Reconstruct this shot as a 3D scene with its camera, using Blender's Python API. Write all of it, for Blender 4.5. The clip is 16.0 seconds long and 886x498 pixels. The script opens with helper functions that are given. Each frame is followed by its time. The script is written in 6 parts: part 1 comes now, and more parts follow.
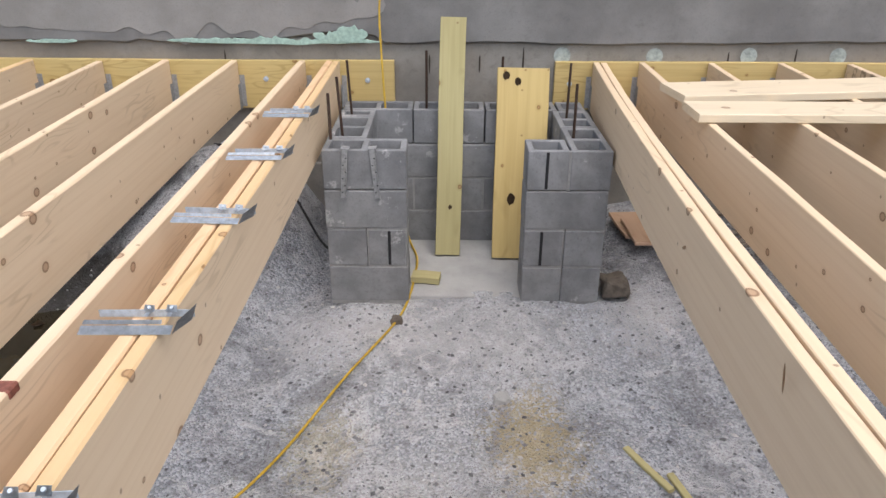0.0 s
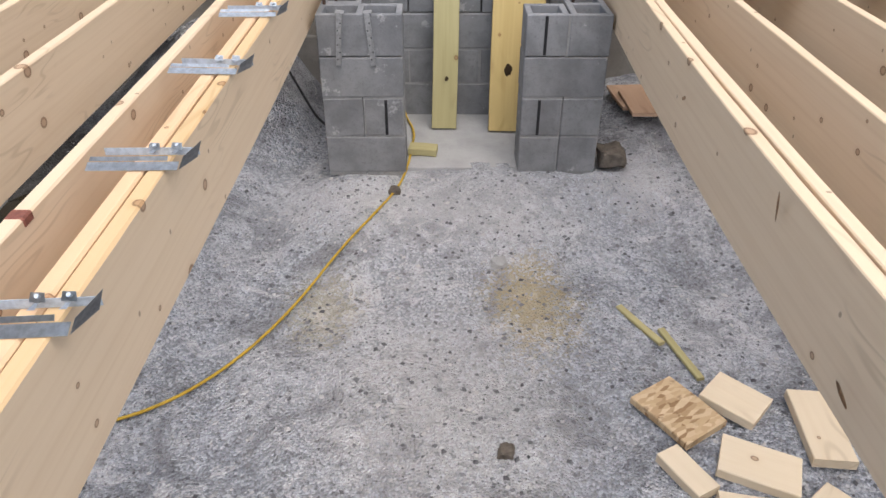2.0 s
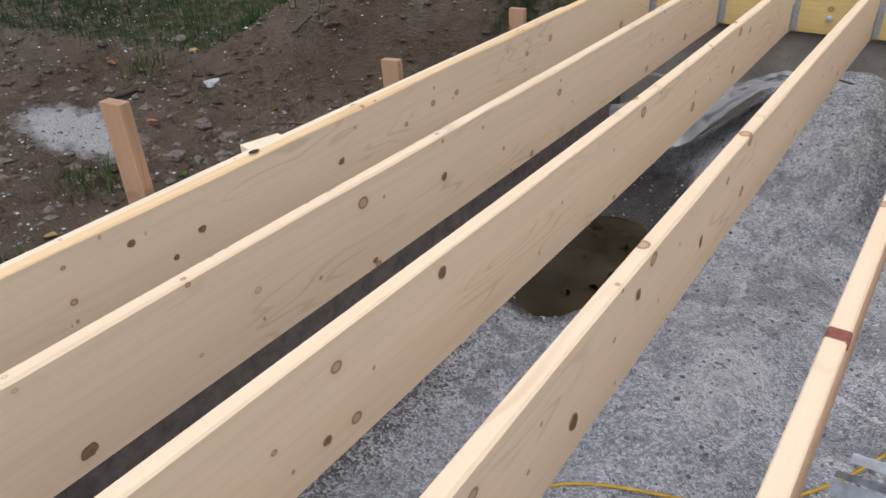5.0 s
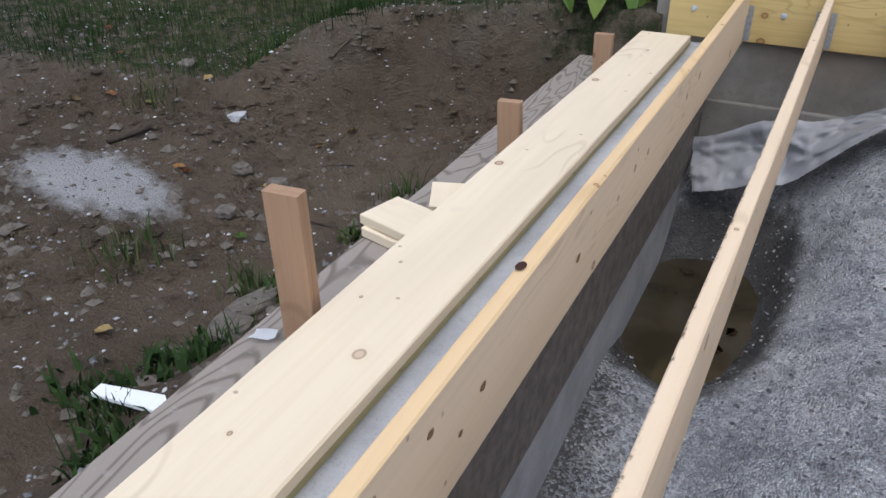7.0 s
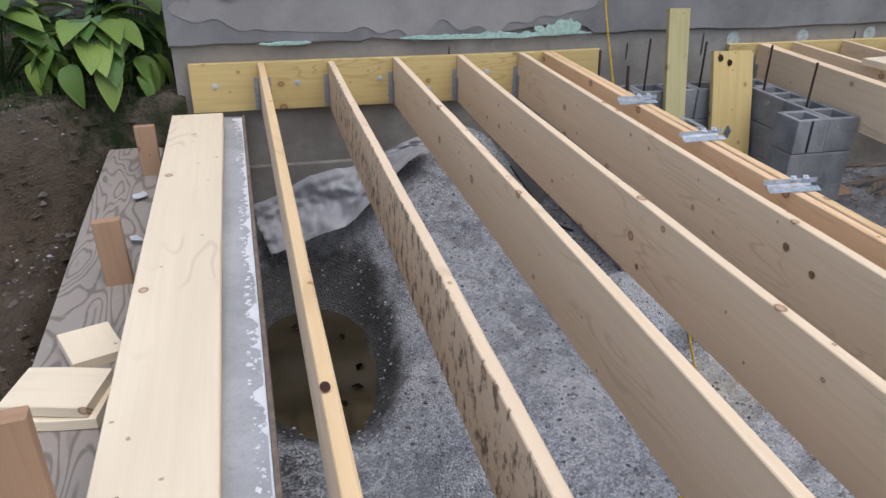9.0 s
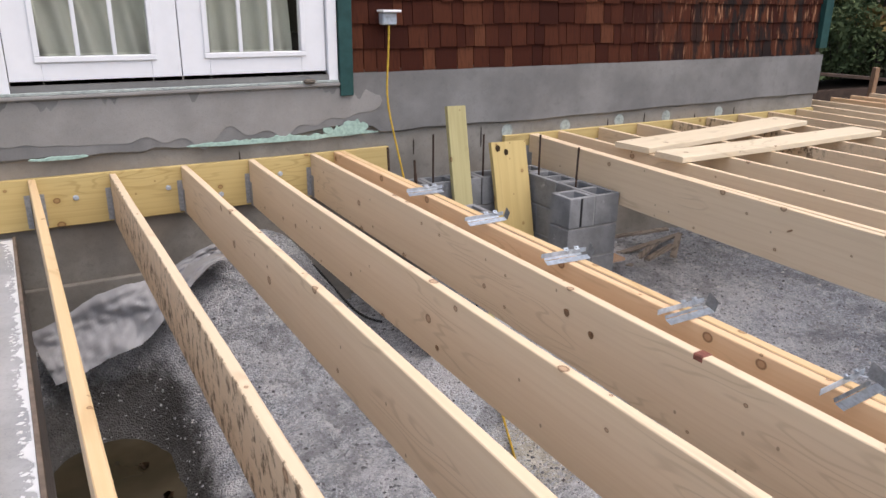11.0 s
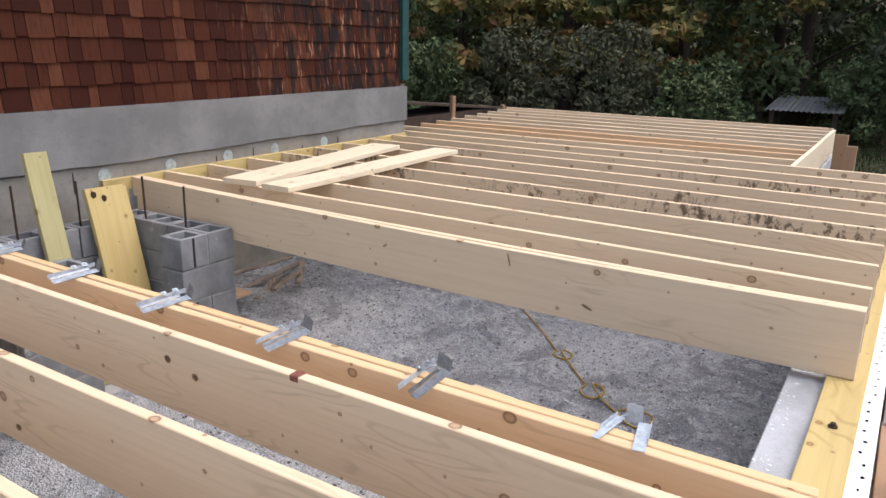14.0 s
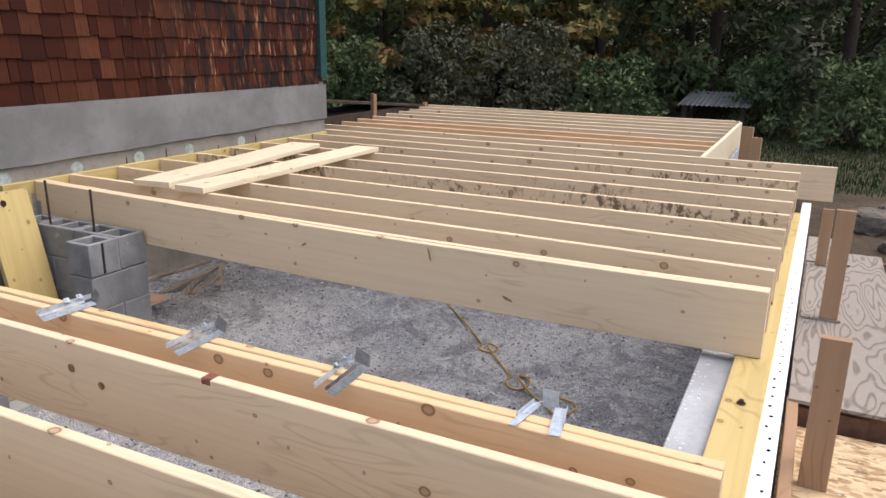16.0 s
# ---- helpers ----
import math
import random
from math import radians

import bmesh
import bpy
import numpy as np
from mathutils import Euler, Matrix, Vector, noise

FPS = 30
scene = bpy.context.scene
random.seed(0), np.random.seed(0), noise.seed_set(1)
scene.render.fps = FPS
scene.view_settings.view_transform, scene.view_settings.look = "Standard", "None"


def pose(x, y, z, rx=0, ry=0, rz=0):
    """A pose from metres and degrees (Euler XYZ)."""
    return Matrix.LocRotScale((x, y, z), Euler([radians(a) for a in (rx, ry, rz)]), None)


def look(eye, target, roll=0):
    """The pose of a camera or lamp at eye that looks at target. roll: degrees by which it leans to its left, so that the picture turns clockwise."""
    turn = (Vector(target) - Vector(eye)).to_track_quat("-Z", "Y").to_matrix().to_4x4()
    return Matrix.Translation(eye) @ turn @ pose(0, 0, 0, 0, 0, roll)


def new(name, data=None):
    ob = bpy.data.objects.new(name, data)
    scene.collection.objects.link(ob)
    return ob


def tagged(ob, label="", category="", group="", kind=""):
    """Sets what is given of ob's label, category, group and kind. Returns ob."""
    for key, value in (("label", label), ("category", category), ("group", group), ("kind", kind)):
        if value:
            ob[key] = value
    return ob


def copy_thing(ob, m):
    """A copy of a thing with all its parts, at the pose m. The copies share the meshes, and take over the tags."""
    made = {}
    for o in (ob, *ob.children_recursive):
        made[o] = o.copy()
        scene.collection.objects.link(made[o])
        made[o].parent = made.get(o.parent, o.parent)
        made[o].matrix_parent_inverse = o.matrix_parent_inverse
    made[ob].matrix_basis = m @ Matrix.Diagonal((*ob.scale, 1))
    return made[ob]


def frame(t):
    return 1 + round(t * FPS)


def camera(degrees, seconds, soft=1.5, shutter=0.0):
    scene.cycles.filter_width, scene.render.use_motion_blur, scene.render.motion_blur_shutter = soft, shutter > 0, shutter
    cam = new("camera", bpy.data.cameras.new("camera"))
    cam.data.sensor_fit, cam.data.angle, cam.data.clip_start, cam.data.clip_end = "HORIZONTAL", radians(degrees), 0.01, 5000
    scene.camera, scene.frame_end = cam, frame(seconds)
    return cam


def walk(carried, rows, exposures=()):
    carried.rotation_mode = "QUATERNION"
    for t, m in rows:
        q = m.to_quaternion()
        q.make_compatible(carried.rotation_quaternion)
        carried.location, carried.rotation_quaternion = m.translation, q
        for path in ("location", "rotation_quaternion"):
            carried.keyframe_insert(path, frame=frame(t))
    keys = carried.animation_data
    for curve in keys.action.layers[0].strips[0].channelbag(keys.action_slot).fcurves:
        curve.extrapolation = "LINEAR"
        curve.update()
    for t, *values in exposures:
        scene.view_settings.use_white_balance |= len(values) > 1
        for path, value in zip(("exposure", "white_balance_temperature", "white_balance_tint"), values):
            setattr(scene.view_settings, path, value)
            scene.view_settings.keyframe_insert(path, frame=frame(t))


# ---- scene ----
cam = camera(62.3, 16.0)
PATH = [
    (0, (0.119, 0.214, 1.854), (0.114, 2.022, 0.998), 0.3),
    (0.5, (0.119, 0.207, 1.815), (0.119, 2.006, 0.941), 0.3),
    (1, (0.115, 0.184, 1.767), (0.122, 1.944, 0.817), 0.3),
    (1.5, (0.109, 0.146, 1.75), (0.122, 1.859, 0.719), 0.2),
    (2, (0.098, 0.122, 1.744), (0.112, 1.794, 0.647), 0.2),
    (2.5, (0.085, 0.131, 1.757), (0.097, 1.78, 0.626), 0.1),
    (3, (0.037, 0.17, 1.791), (-0.089, 1.82, 0.668), -0.2),
    (3.5, (-0.076, 0.186, 1.789), (-0.566, 1.797, 0.711), -0.9),
    (4, (-0.244, 0.18, 1.782), (-1.036, 1.688, 0.735), -1.5),
    (4.5, (-0.461, 0.191, 1.799), (-1.321, 1.676, 0.772), -2.1),
    (5, (-0.679, 0.146, 1.816), (-1.709, 1.53, 0.804), -2.8),
    (5.2, (-0.78, 0.14, 1.817), (-1.897, 1.455, 0.805), -3.0),
    (7.3, (-1.926, 0.212, 1.834), (-2.678, 1.764, 0.819), -1.1),
    (7.5, (-1.995, 0.222, 1.83), (-2.664, 1.811, 0.817), -1.3),
    (8, (-2.131, 0.212, 1.868), (-2.368, 1.913, 0.843), -0.3),
    (8.5, (-2.269, 0.171, 1.926), (-2.229, 1.899, 0.919), 0.1),
    (9, (-2.379, 0.16, 1.955), (-1.932, 1.893, 1.062), 0.9),
    (9.2, (-2.413, 0.161, 1.957), (-1.88, 1.891, 1.106), 1.1),
    (11.3, (-2.318, 0.069, 1.952), (-1.283, 1.665, 1.333), 0.5),
    (11.5, (-2.322, 0.048, 1.968), (-1.209, 1.594, 1.361), 0.5),
    (12, (-2.276, 0.043, 1.966), (-0.975, 1.452, 1.396), 0.8),
    (12.5, (-2.239, 0.021, 1.957), (-0.824, 1.321, 1.404), 0.9),
    (13, (-2.217, -0.013, 1.959), (-0.7, 1.17, 1.412), 1.0),
    (13.5, (-2.21, -0.037, 1.957), (-0.622, 1.05, 1.413), 1.0),
    (14, (-2.2, -0.048, 1.959), (-0.572, 0.98, 1.416), 0.9),
    (14.5, (-2.182, -0.061, 1.953), (-0.518, 0.907, 1.414), 0.9),
    (15, (-2.178, -0.069, 1.947), (-0.482, 0.845, 1.409), 1.0),
    (15.5, (-2.168, -0.077, 1.943), (-0.455, 0.804, 1.405), 0.8),
    (16, (-2.17, -0.08, 1.937), (-0.447, 0.779, 1.395), 0.7),
]
walk(cam, [(t, look(eye, target, roll)) for t, eye, target, roll in PATH],
     [(0.0, 0.75, 6450, 10), (2.5, 0.78, 6400, 10), (4.2, 0.56, 6250, 10), (5.2, 0.55, 6200, 10), (7.3, 0.46, 5800, 8), (9.2, 0.44, 6000, 10), (11.5, 0.81, 6600, 13), (13.0, 0.88, 6450, 12), (15.0, 0.86, 6520, 12), (16.0, 0.86, 6620, 11)])

# ---- world and light ----
world = bpy.data.worlds.new("sky")
scene.world = world
world.use_nodes = True
wn = world.node_tree.nodes
sky = wn.new("ShaderNodeTexSky")
sky.sky_type = "NISHITA"
sky.sun_disc = False
sky.sun_elevation = radians(66)
sky.sun_rotation = radians(152)
sky.air_density, sky.dust_density, sky.ozone_density = 1.0, 4.0, 1.0
soft_sky = wn.new("ShaderNodeHueSaturation")
soft_sky.inputs["Saturation"].default_value = 0.75
world.node_tree.links.new(sky.outputs[0], soft_sky.inputs["Color"])
world.node_tree.links.new(soft_sky.outputs[0], wn["Background"].inputs[0])
wn["Background"].inputs[1].default_value = 0.15
sun = new("sun", bpy.data.lights.new("sun", "SUN"))
sun.data.energy, sun.data.angle, sun.data.color = 0.62, radians(100), (1.0, 0.98, 0.95)
sun.matrix_basis = look((0, 0, 0), (-math.sin(radians(152)), -math.cos(radians(152)), -math.tan(radians(66))))


# ---- material helpers ----
class Mat:
    """A small wrapper that wires a procedural node material."""

    def __init__(self, name, rough=0.8, metal=0.0, spec=0.3):
        self.m = bpy.data.materials.new(name)
        self.m.use_nodes = True
        self.t = self.m.node_tree
        self.b = self.t.nodes["Principled BSDF"]
        self.b.inputs["Roughness"].default_value = rough
        self.b.inputs["Metallic"].default_value = metal
        self.b.inputs["Specular IOR Level"].default_value = spec

    def node(self, kind, **ins):
        n = self.t.nodes.new(kind)
        for k, v in ins.items():
            self.put(n.inputs[k.replace("_", " ")], v)
        return n

    def put(self, socket, v):
        if isinstance(v, bpy.types.NodeSocket):
            self.t.links.new(v, socket)
        else:
            socket.default_value = v

    def coords(self, scale=(1, 1, 1), jitter=0.0, kind="Object"):
        c = self.node("ShaderNodeTexCoord").outputs[kind]
        if jitter:
            r = self.node("ShaderNodeObjectInfo").outputs["Random"]
            s = self.math("MULTIPLY", r, jitter)
            add = self.node("ShaderNodeVectorMath")
            self.put(add.inputs[0], c)
            self.put(add.inputs[1], s)
            c = add.outputs[0]
        mp = self.node("ShaderNodeMapping")
        self.put(mp.inputs["Vector"], c)
        mp.inputs["Scale"].default_value = scale
        return mp.outputs[0]

    def noise(self, vec, scale, detail=4.0, rough=0.55, dist=0.0):
        n = self.node("ShaderNodeTexNoise", Vector=vec, Scale=scale, Detail=detail, Roughness=rough, Distortion=dist)
        return n.outputs["Fac"]

    def voronoi(self, vec, scale, feature="F1", out="Distance", rand=1.0):
        n = self.node("ShaderNodeTexVoronoi")
        n.feature = feature
        self.put(n.inputs["Vector"], vec)
        self.put(n.inputs["Scale"], scale)
        n.inputs["Randomness"].default_value = rand
        return n.outputs[out]

    def math(self, op, a, b=0.0, clamp=False):
        n = self.node("ShaderNodeMath")
        n.operation, n.use_clamp = op, clamp
        self.put(n.inputs[0], a)
        self.put(n.inputs[1], b)
        return n.outputs[0]

    def ramp(self, fac, stops):
        n = self.node("ShaderNodeValToRGB", Fac=fac)
        e = n.color_ramp.elements
        while len(e) < len(stops):
            e.new(0.5)
        for el, (p, c) in zip(e, stops):
            el.position = p
            el.color = (*c, 1) if len(c) == 3 else c
        return n.outputs["Color"]

    def step(self, fac, lo, hi):
        n = self.node("ShaderNodeMapRange", Value=fac)
        n.interpolation_type = "SMOOTHSTEP"
        n.inputs["From Min"].default_value, n.inputs["From Max"].default_value = lo, hi
        return n.outputs[0]

    def mix(self, fac, a, b, mode="MIX"):
        n = self.node("ShaderNodeMix")
        n.data_type, n.blend_type = "RGBA", mode
        self.put(n.inputs[0], fac)
        for s, v in ((n.inputs[6], a), (n.inputs[7], b)):
            self.put(s, (*v, 1) if isinstance(v, tuple) and len(v) == 3 else v)
        return n.outputs[2]

    def bump(self, height, strength=0.3, distance=0.01):
        n = self.node("ShaderNodeBump", Height=height, Strength=strength, Distance=distance)
        self.put(self.b.inputs["Normal"], n.outputs[0])

    def color(self, c):
        self.put(self.b.inputs["Base Color"], (*c, 1) if isinstance(c, tuple) and len(c) == 3 else c)
        return self

    def rough(self, v):
        self.put(self.b.inputs["Roughness"], v)
        return self


def lumber(name, light, dark, knot=(0.13, 0.055, 0.025), mould=0.0, rough=0.62, knots=0.52, red=None):
    """Sawn softwood whose grain runs along the board's own y axis."""
    w = Mat(name, rough, spec=0.18)
    c = w.coords((1, 1, 1), 37.0)
    long = w.node("ShaderNodeMapping", Vector=c, Scale=(38.0, 1.3, 38.0)).outputs[0]
    grain = w.noise(long, 1.0, 5, 0.6, 0.6)
    broad = w.noise(w.node("ShaderNodeMapping", Vector=c, Scale=(4.0, 0.5, 4.0)).outputs[0], 1.0, 3)
    wave = w.node("ShaderNodeTexWave", Vector=w.node("ShaderNodeMapping", Vector=c, Scale=(9.0, 0.75, 9.0)).outputs[0],
                  Scale=1.0, Distortion=5.0, Detail=2.0)
    wave.inputs["Detail Scale"].default_value = 0.8
    wave.bands_direction = "Z"
    base = w.mix(w.math("MULTIPLY", w.step(grain, 0.35, 0.8), 0.40), light, dark)
    base = w.mix(w.math("MULTIPLY", w.step(wave.outputs["Fac"], 0.75, 1.0), 0.15), base, dark)
    base = w.mix(w.math("MULTIPLY", w.step(broad, 0.45, 0.75), 0.35), base, tuple(v * 0.80 for v in light))
    # cathedral figure in places
    fig = w.math("PINGPONG", w.math("MULTIPLY", w.noise(w.node("ShaderNodeMapping", Vector=c, Scale=(3.0, 1.1, 8.0)).outputs[0], 1.0, 2.0, 0.45), 26.0), 1.0)
    where = w.step(w.noise(w.node("ShaderNodeMapping", Vector=c, Scale=(2.0, 1.7, 5.0)).outputs[0], 1.0, 1.0), 0.54, 0.66)
    base = w.mix(w.math("MULTIPLY", w.math("MULTIPLY", w.step(fig, 0.62, 0.95), where), 0.42), base, tuple(v * 0.78 for v in dark))
    sp = w.node("ShaderNodeSeparateXYZ", Vector=c)
    flat = w.node("ShaderNodeCombineXYZ", X=w.math("MULTIPLY", sp.outputs[1], 5.4), Y=w.math("MULTIPLY", w.math("ADD", sp.outputs[2], sp.outputs[0]), 6.4))
    vn = w.node("ShaderNodeTexVoronoi", Vector=flat.outputs[0], Scale=1.0)
    vn.voronoi_dimensions = "2D"
    size = w.node("ShaderNodeSeparateColor", Color=vn.outputs["Color"])
    keep = w.step(size.outputs[0], 1.0 - knots, 1.0 - knots + 0.01)
    radius = w.math("MULTIPLY_ADD", w.math("POWER", size.outputs[1], 2.0), 0.085)
    rnode = radius.node
    rnode.inputs[2].default_value = 0.04
    d = w.math("DIVIDE", w.math("ADD", vn.outputs["Distance"], w.math("MULTIPLY", grain, 0.02)), radius)
    core = w.math("MULTIPLY", w.math("SUBTRACT", 1.0, w.step(d, 0.75, 1.15)), keep)
    ring = w.math("MULTIPLY", w.math("MULTIPLY", w.step(d, 0.55, 0.9), w.math("SUBTRACT", 1.0, w.step(d, 0.95, 1.2))), keep)
    halo = w.math("MULTIPLY", w.math("SUBTRACT", 1.0, w.step(d, 1.0, 2.6)), keep)
    base = w.mix(w.math("MULTIPLY", halo, 0.35), base, dark)
    base = w.mix(w.math("MULTIPLY", core, 0.5), base, tuple(v * 2.0 for v in knot))
    base = w.mix(w.math("MULTIPLY", ring, 0.62), base, knot)
    # pin knots and short spike knots
    pin = w.node("ShaderNodeTexVoronoi", Vector=w.node("ShaderNodeCombineXYZ", X=w.math("MULTIPLY", sp.outputs[1], 8.5), Y=w.math("MULTIPLY", w.math("SUBTRACT", sp.outputs[2], sp.outputs[0]), 7.0)).outputs[0], Scale=1.0)
    pin.voronoi_dimensions = "2D"
    pick = w.node("ShaderNodeSeparateColor", Color=pin.outputs["Color"])
    dot = w.math("MULTIPLY", w.math("SUBTRACT", 1.0, w.step(pin.outputs["Distance"], 0.025, 0.060)), w.step(pick.outputs[0], 0.88, 0.89))
    base = w.mix(w.math("MULTIPLY", dot, 0.55), base, knot)
    if mould:
        # only one broad face was left lying in the wet
        side = w.node("ShaderNodeSeparateXYZ", Vector=w.node("ShaderNodeTexCoord").outputs["Object"])
        mv = w.noise(w.node("ShaderNodeMapping", Vector=c, Scale=(26.0, 22.0, 14.0)).outputs[0], 1.0, 6, 0.7)
        zone = w.noise(w.node("ShaderNodeMapping", Vector=c, Scale=(0.5, 0.8, 2.5)).outputs[0], 1.0, 2)
        base = w.mix(w.math("MULTIPLY", w.math("MULTIPLY", w.step(mv, 0.5, 0.62), w.step(zone, 0.38, 0.56)), w.math("MULTIPLY", w.step(w.math("MULTIPLY", side.outputs[0], -1.0), 0.012, 0.016), mould)), base, (0.10, 0.062, 0.036))
    w.color(base)
    w.bump(w.math("ADD", grain, w.math("MULTIPLY", core, -0.5)), 0.12, 0.004)
    return w.m


PINE = lumber("pine_lumber", (0.76, 0.60, 0.417), (0.65, 0.477, 0.303), knots=0.38)
PINE_DARK = lumber("pine_lumber_amber", (0.77, 0.535, 0.325), (0.66, 0.42, 0.225), knots=0.38)
PINE_GOLD = lumber("pine_lumber_golden", (0.70, 0.505, 0.285), (0.60, 0.39, 0.185), knots=0.5)
PINE_MOULD = lumber("pine_lumber_mouldy", (0.725, 0.572, 0.40), (0.615, 0.45, 0.285), mould=0.85, knots=0.4)
PINE_PALE = lumber("pine_board_pale", (0.74, 0.63, 0.465), (0.65, 0.52, 0.35), knots=0.25)
TREATED = lumber("treated_lumber", (0.57, 0.435, 0.19), (0.39, 0.27, 0.095), knots=0.45)
TREATED_GREEN = lumber("treated_lumber_greenish", (0.45, 0.40, 0.21), (0.27, 0.235, 0.095), knots=0.5)
STAKE = lumber("stake_wood", (0.37, 0.235, 0.145), (0.26, 0.15, 0.088), knots=0.3, rough=0.75)


SCRAP_PINK = lumber("pinkish_board", (0.56, 0.385, 0.265), (0.44, 0.28, 0.18), knots=0.2, rough=0.75)


def concrete(name, light, dark, speck=0.0, scale=1.0, stain=0.5, rough=0.9, warm=None):
    w = Mat(name, rough, spec=0.2)
    c = w.coords(kind="Object", jitter=5.0)
    a = w.noise(c, 1.6 * scale, 5, 0.6)
    b = w.noise(c, 14.0 * scale, 5, 0.7)
    f = w.noise(c, 160.0, 3, 0.7)
    base = w.mix(w.step(a, 0.32, 0.68), dark, light)
    base = w.mix(w.math("MULTIPLY", w.step(b, 0.5, 0.75), stain), base, tuple(v * 0.72 for v in dark))
    base = w.mix(w.math("MULTIPLY", w.step(f, 0.52, 0.72), 0.35), base, tuple(v * 0.55 for v in dark))
    if warm:
        base = w.mix(w.math("MULTIPLY", w.step(w.noise(c, 0.9, 2), 0.5, 0.7), 0.5), base, warm)
    if speck:
        base = w.mix(w.math("MULTIPLY", w.step(w.noise(c, 7.0, 6, 0.75), 0.60, 0.66), speck), base, (0.72, 0.72, 0.70))
    w.color(base)
    w.bump(w.math("ADD", f, w.math("MULTIPLY", b, 0.6)), 0.35, 0.006)
    return w.m


BLOCK = concrete("concrete_block", (0.262, 0.265, 0.272), (0.172, 0.175, 0.181), scale=2.6, stain=0.45, speck=0.28)
MORTAR = concrete("mortar", (0.315, 0.313, 0.31), (0.225, 0.224, 0.222), scale=3.0)
PARGE = concrete("parge_coat", (0.245, 0.242, 0.238), (0.165, 0.163, 0.161), scale=1.1, stain=0.35)
PARGE_PATCH = concrete("fresh_parge_patch", (0.315, 0.305, 0.295), (0.245, 0.237, 0.228), scale=1.4, stain=0.12)
FOUNDATION = concrete("bare_foundation", (0.30, 0.285, 0.26), (0.20, 0.185, 0.165), scale=1.5, stain=0.5, warm=(0.26, 0.215, 0.17))
WALLTOP = concrete("wall_top_concrete", (0.47, 0.48, 0.50), (0.35, 0.36, 0.375), scale=2.2, stain=0.35)
SLAB = concrete("smooth_slab", (0.40, 0.40, 0.395), (0.31, 0.31, 0.305), scale=2.0, stain=0.2)


def gravel():
    w = Mat("gravel", 0.92, spec=0.2)
    c = w.coords()
    big = w.noise(c, 0.9, 4, 0.6, 0.4)
    mid = w.noise(c, 4.5, 6, 0.7)
    cell = w.voronoi(c, 95.0, out="Color")
    tone = w.node("ShaderNodeSeparateColor", Color=cell).outputs[0]
    dist = w.voronoi(c, 95.0)
    base = w.mix(w.step(tone, 0.1, 0.95), (0.272, 0.287, 0.315), (0.525, 0.55, 0.595))
    base = w.mix(w.math("MULTIPLY", w.step(w.math("ADD", big, w.math("MULTIPLY", mid, 0.5)), 0.62, 0.95), 0.8), base, (0.58, 0.585, 0.60))
    base = w.mix(w.math("MULTIPLY", w.step(w.noise(c, 17.0, 6, 0.78), 0.47, 0.66), 0.6), base, (0.185, 0.19, 0.206))
    base = w.mix(w.math("MULTIPLY", w.step(w.noise(c, 2.1, 6, 0.7, 0.8), 0.48, 0.60), 0.58), base, (0.17, 0.175, 0.19))
    base = w.mix(w.math("MULTIPLY", w.step(w.noise(c, 5.0, 6, 0.75, 1.2), 0.53, 0.65), 0.75), base, (0.64, 0.645, 0.66))
    base = w.mix(w.math("MULTIPLY", w.step(dist, 0.6, 1.0), 0.6), base, (0.08, 0.08, 0.08))
    # soft colour patches; the last paints shade along the west wall's foot
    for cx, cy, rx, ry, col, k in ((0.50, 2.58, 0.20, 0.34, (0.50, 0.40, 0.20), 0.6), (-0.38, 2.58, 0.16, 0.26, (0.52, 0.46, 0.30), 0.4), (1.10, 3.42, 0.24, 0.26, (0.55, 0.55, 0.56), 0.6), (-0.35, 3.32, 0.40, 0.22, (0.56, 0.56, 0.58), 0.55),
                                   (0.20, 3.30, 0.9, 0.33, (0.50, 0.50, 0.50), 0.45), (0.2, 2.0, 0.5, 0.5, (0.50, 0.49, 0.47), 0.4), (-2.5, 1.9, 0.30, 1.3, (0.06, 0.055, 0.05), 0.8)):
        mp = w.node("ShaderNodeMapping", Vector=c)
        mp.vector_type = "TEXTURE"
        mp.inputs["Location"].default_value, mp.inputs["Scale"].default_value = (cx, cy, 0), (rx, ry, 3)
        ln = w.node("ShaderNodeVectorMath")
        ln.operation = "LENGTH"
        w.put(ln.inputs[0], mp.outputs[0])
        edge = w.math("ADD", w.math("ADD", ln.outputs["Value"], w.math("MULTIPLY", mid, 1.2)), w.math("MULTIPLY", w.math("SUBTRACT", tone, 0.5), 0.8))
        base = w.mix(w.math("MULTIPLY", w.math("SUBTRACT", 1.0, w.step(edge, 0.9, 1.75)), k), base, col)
    # dark single stones lying in the dust, gathered in drifts
    wob = w.node("ShaderNodeVectorMath")
    w.put(wob.inputs[0], c)
    w.put(wob.inputs[1], w.math("MULTIPLY", w.noise(c, 60.0, 3, 0.6), 0.03))
    spot = w.node("ShaderNodeTexVoronoi", Vector=w.node("ShaderNodeMapping", Vector=wob.outputs[0], Scale=(1, 1, 0.2)).outputs[0], Scale=88.0)
    which = w.node("ShaderNodeSeparateColor", Color=spot.outputs["Color"])
    drift = w.noise(c, 1.7, 5, 0.65, 0.5)
    chosen = w.step(w.math("ADD", which.outputs[0], w.math("MULTIPLY", w.math("SUBTRACT", drift, 0.5), 2.0)), 0.76, 0.80)
    shape = w.math("SUBTRACT", 1.0, w.step(w.math("ADD", spot.outputs["Distance"], w.math("MULTIPLY", which.outputs[1], 0.45)), 0.36, 0.60))
    stones = w.math("MULTIPLY", chosen, shape)
    base = w.mix(w.math("MULTIPLY", stones, 0.55), base, w.mix(which.outputs[2], (0.075, 0.077, 0.085), (0.20, 0.20, 0.21)))
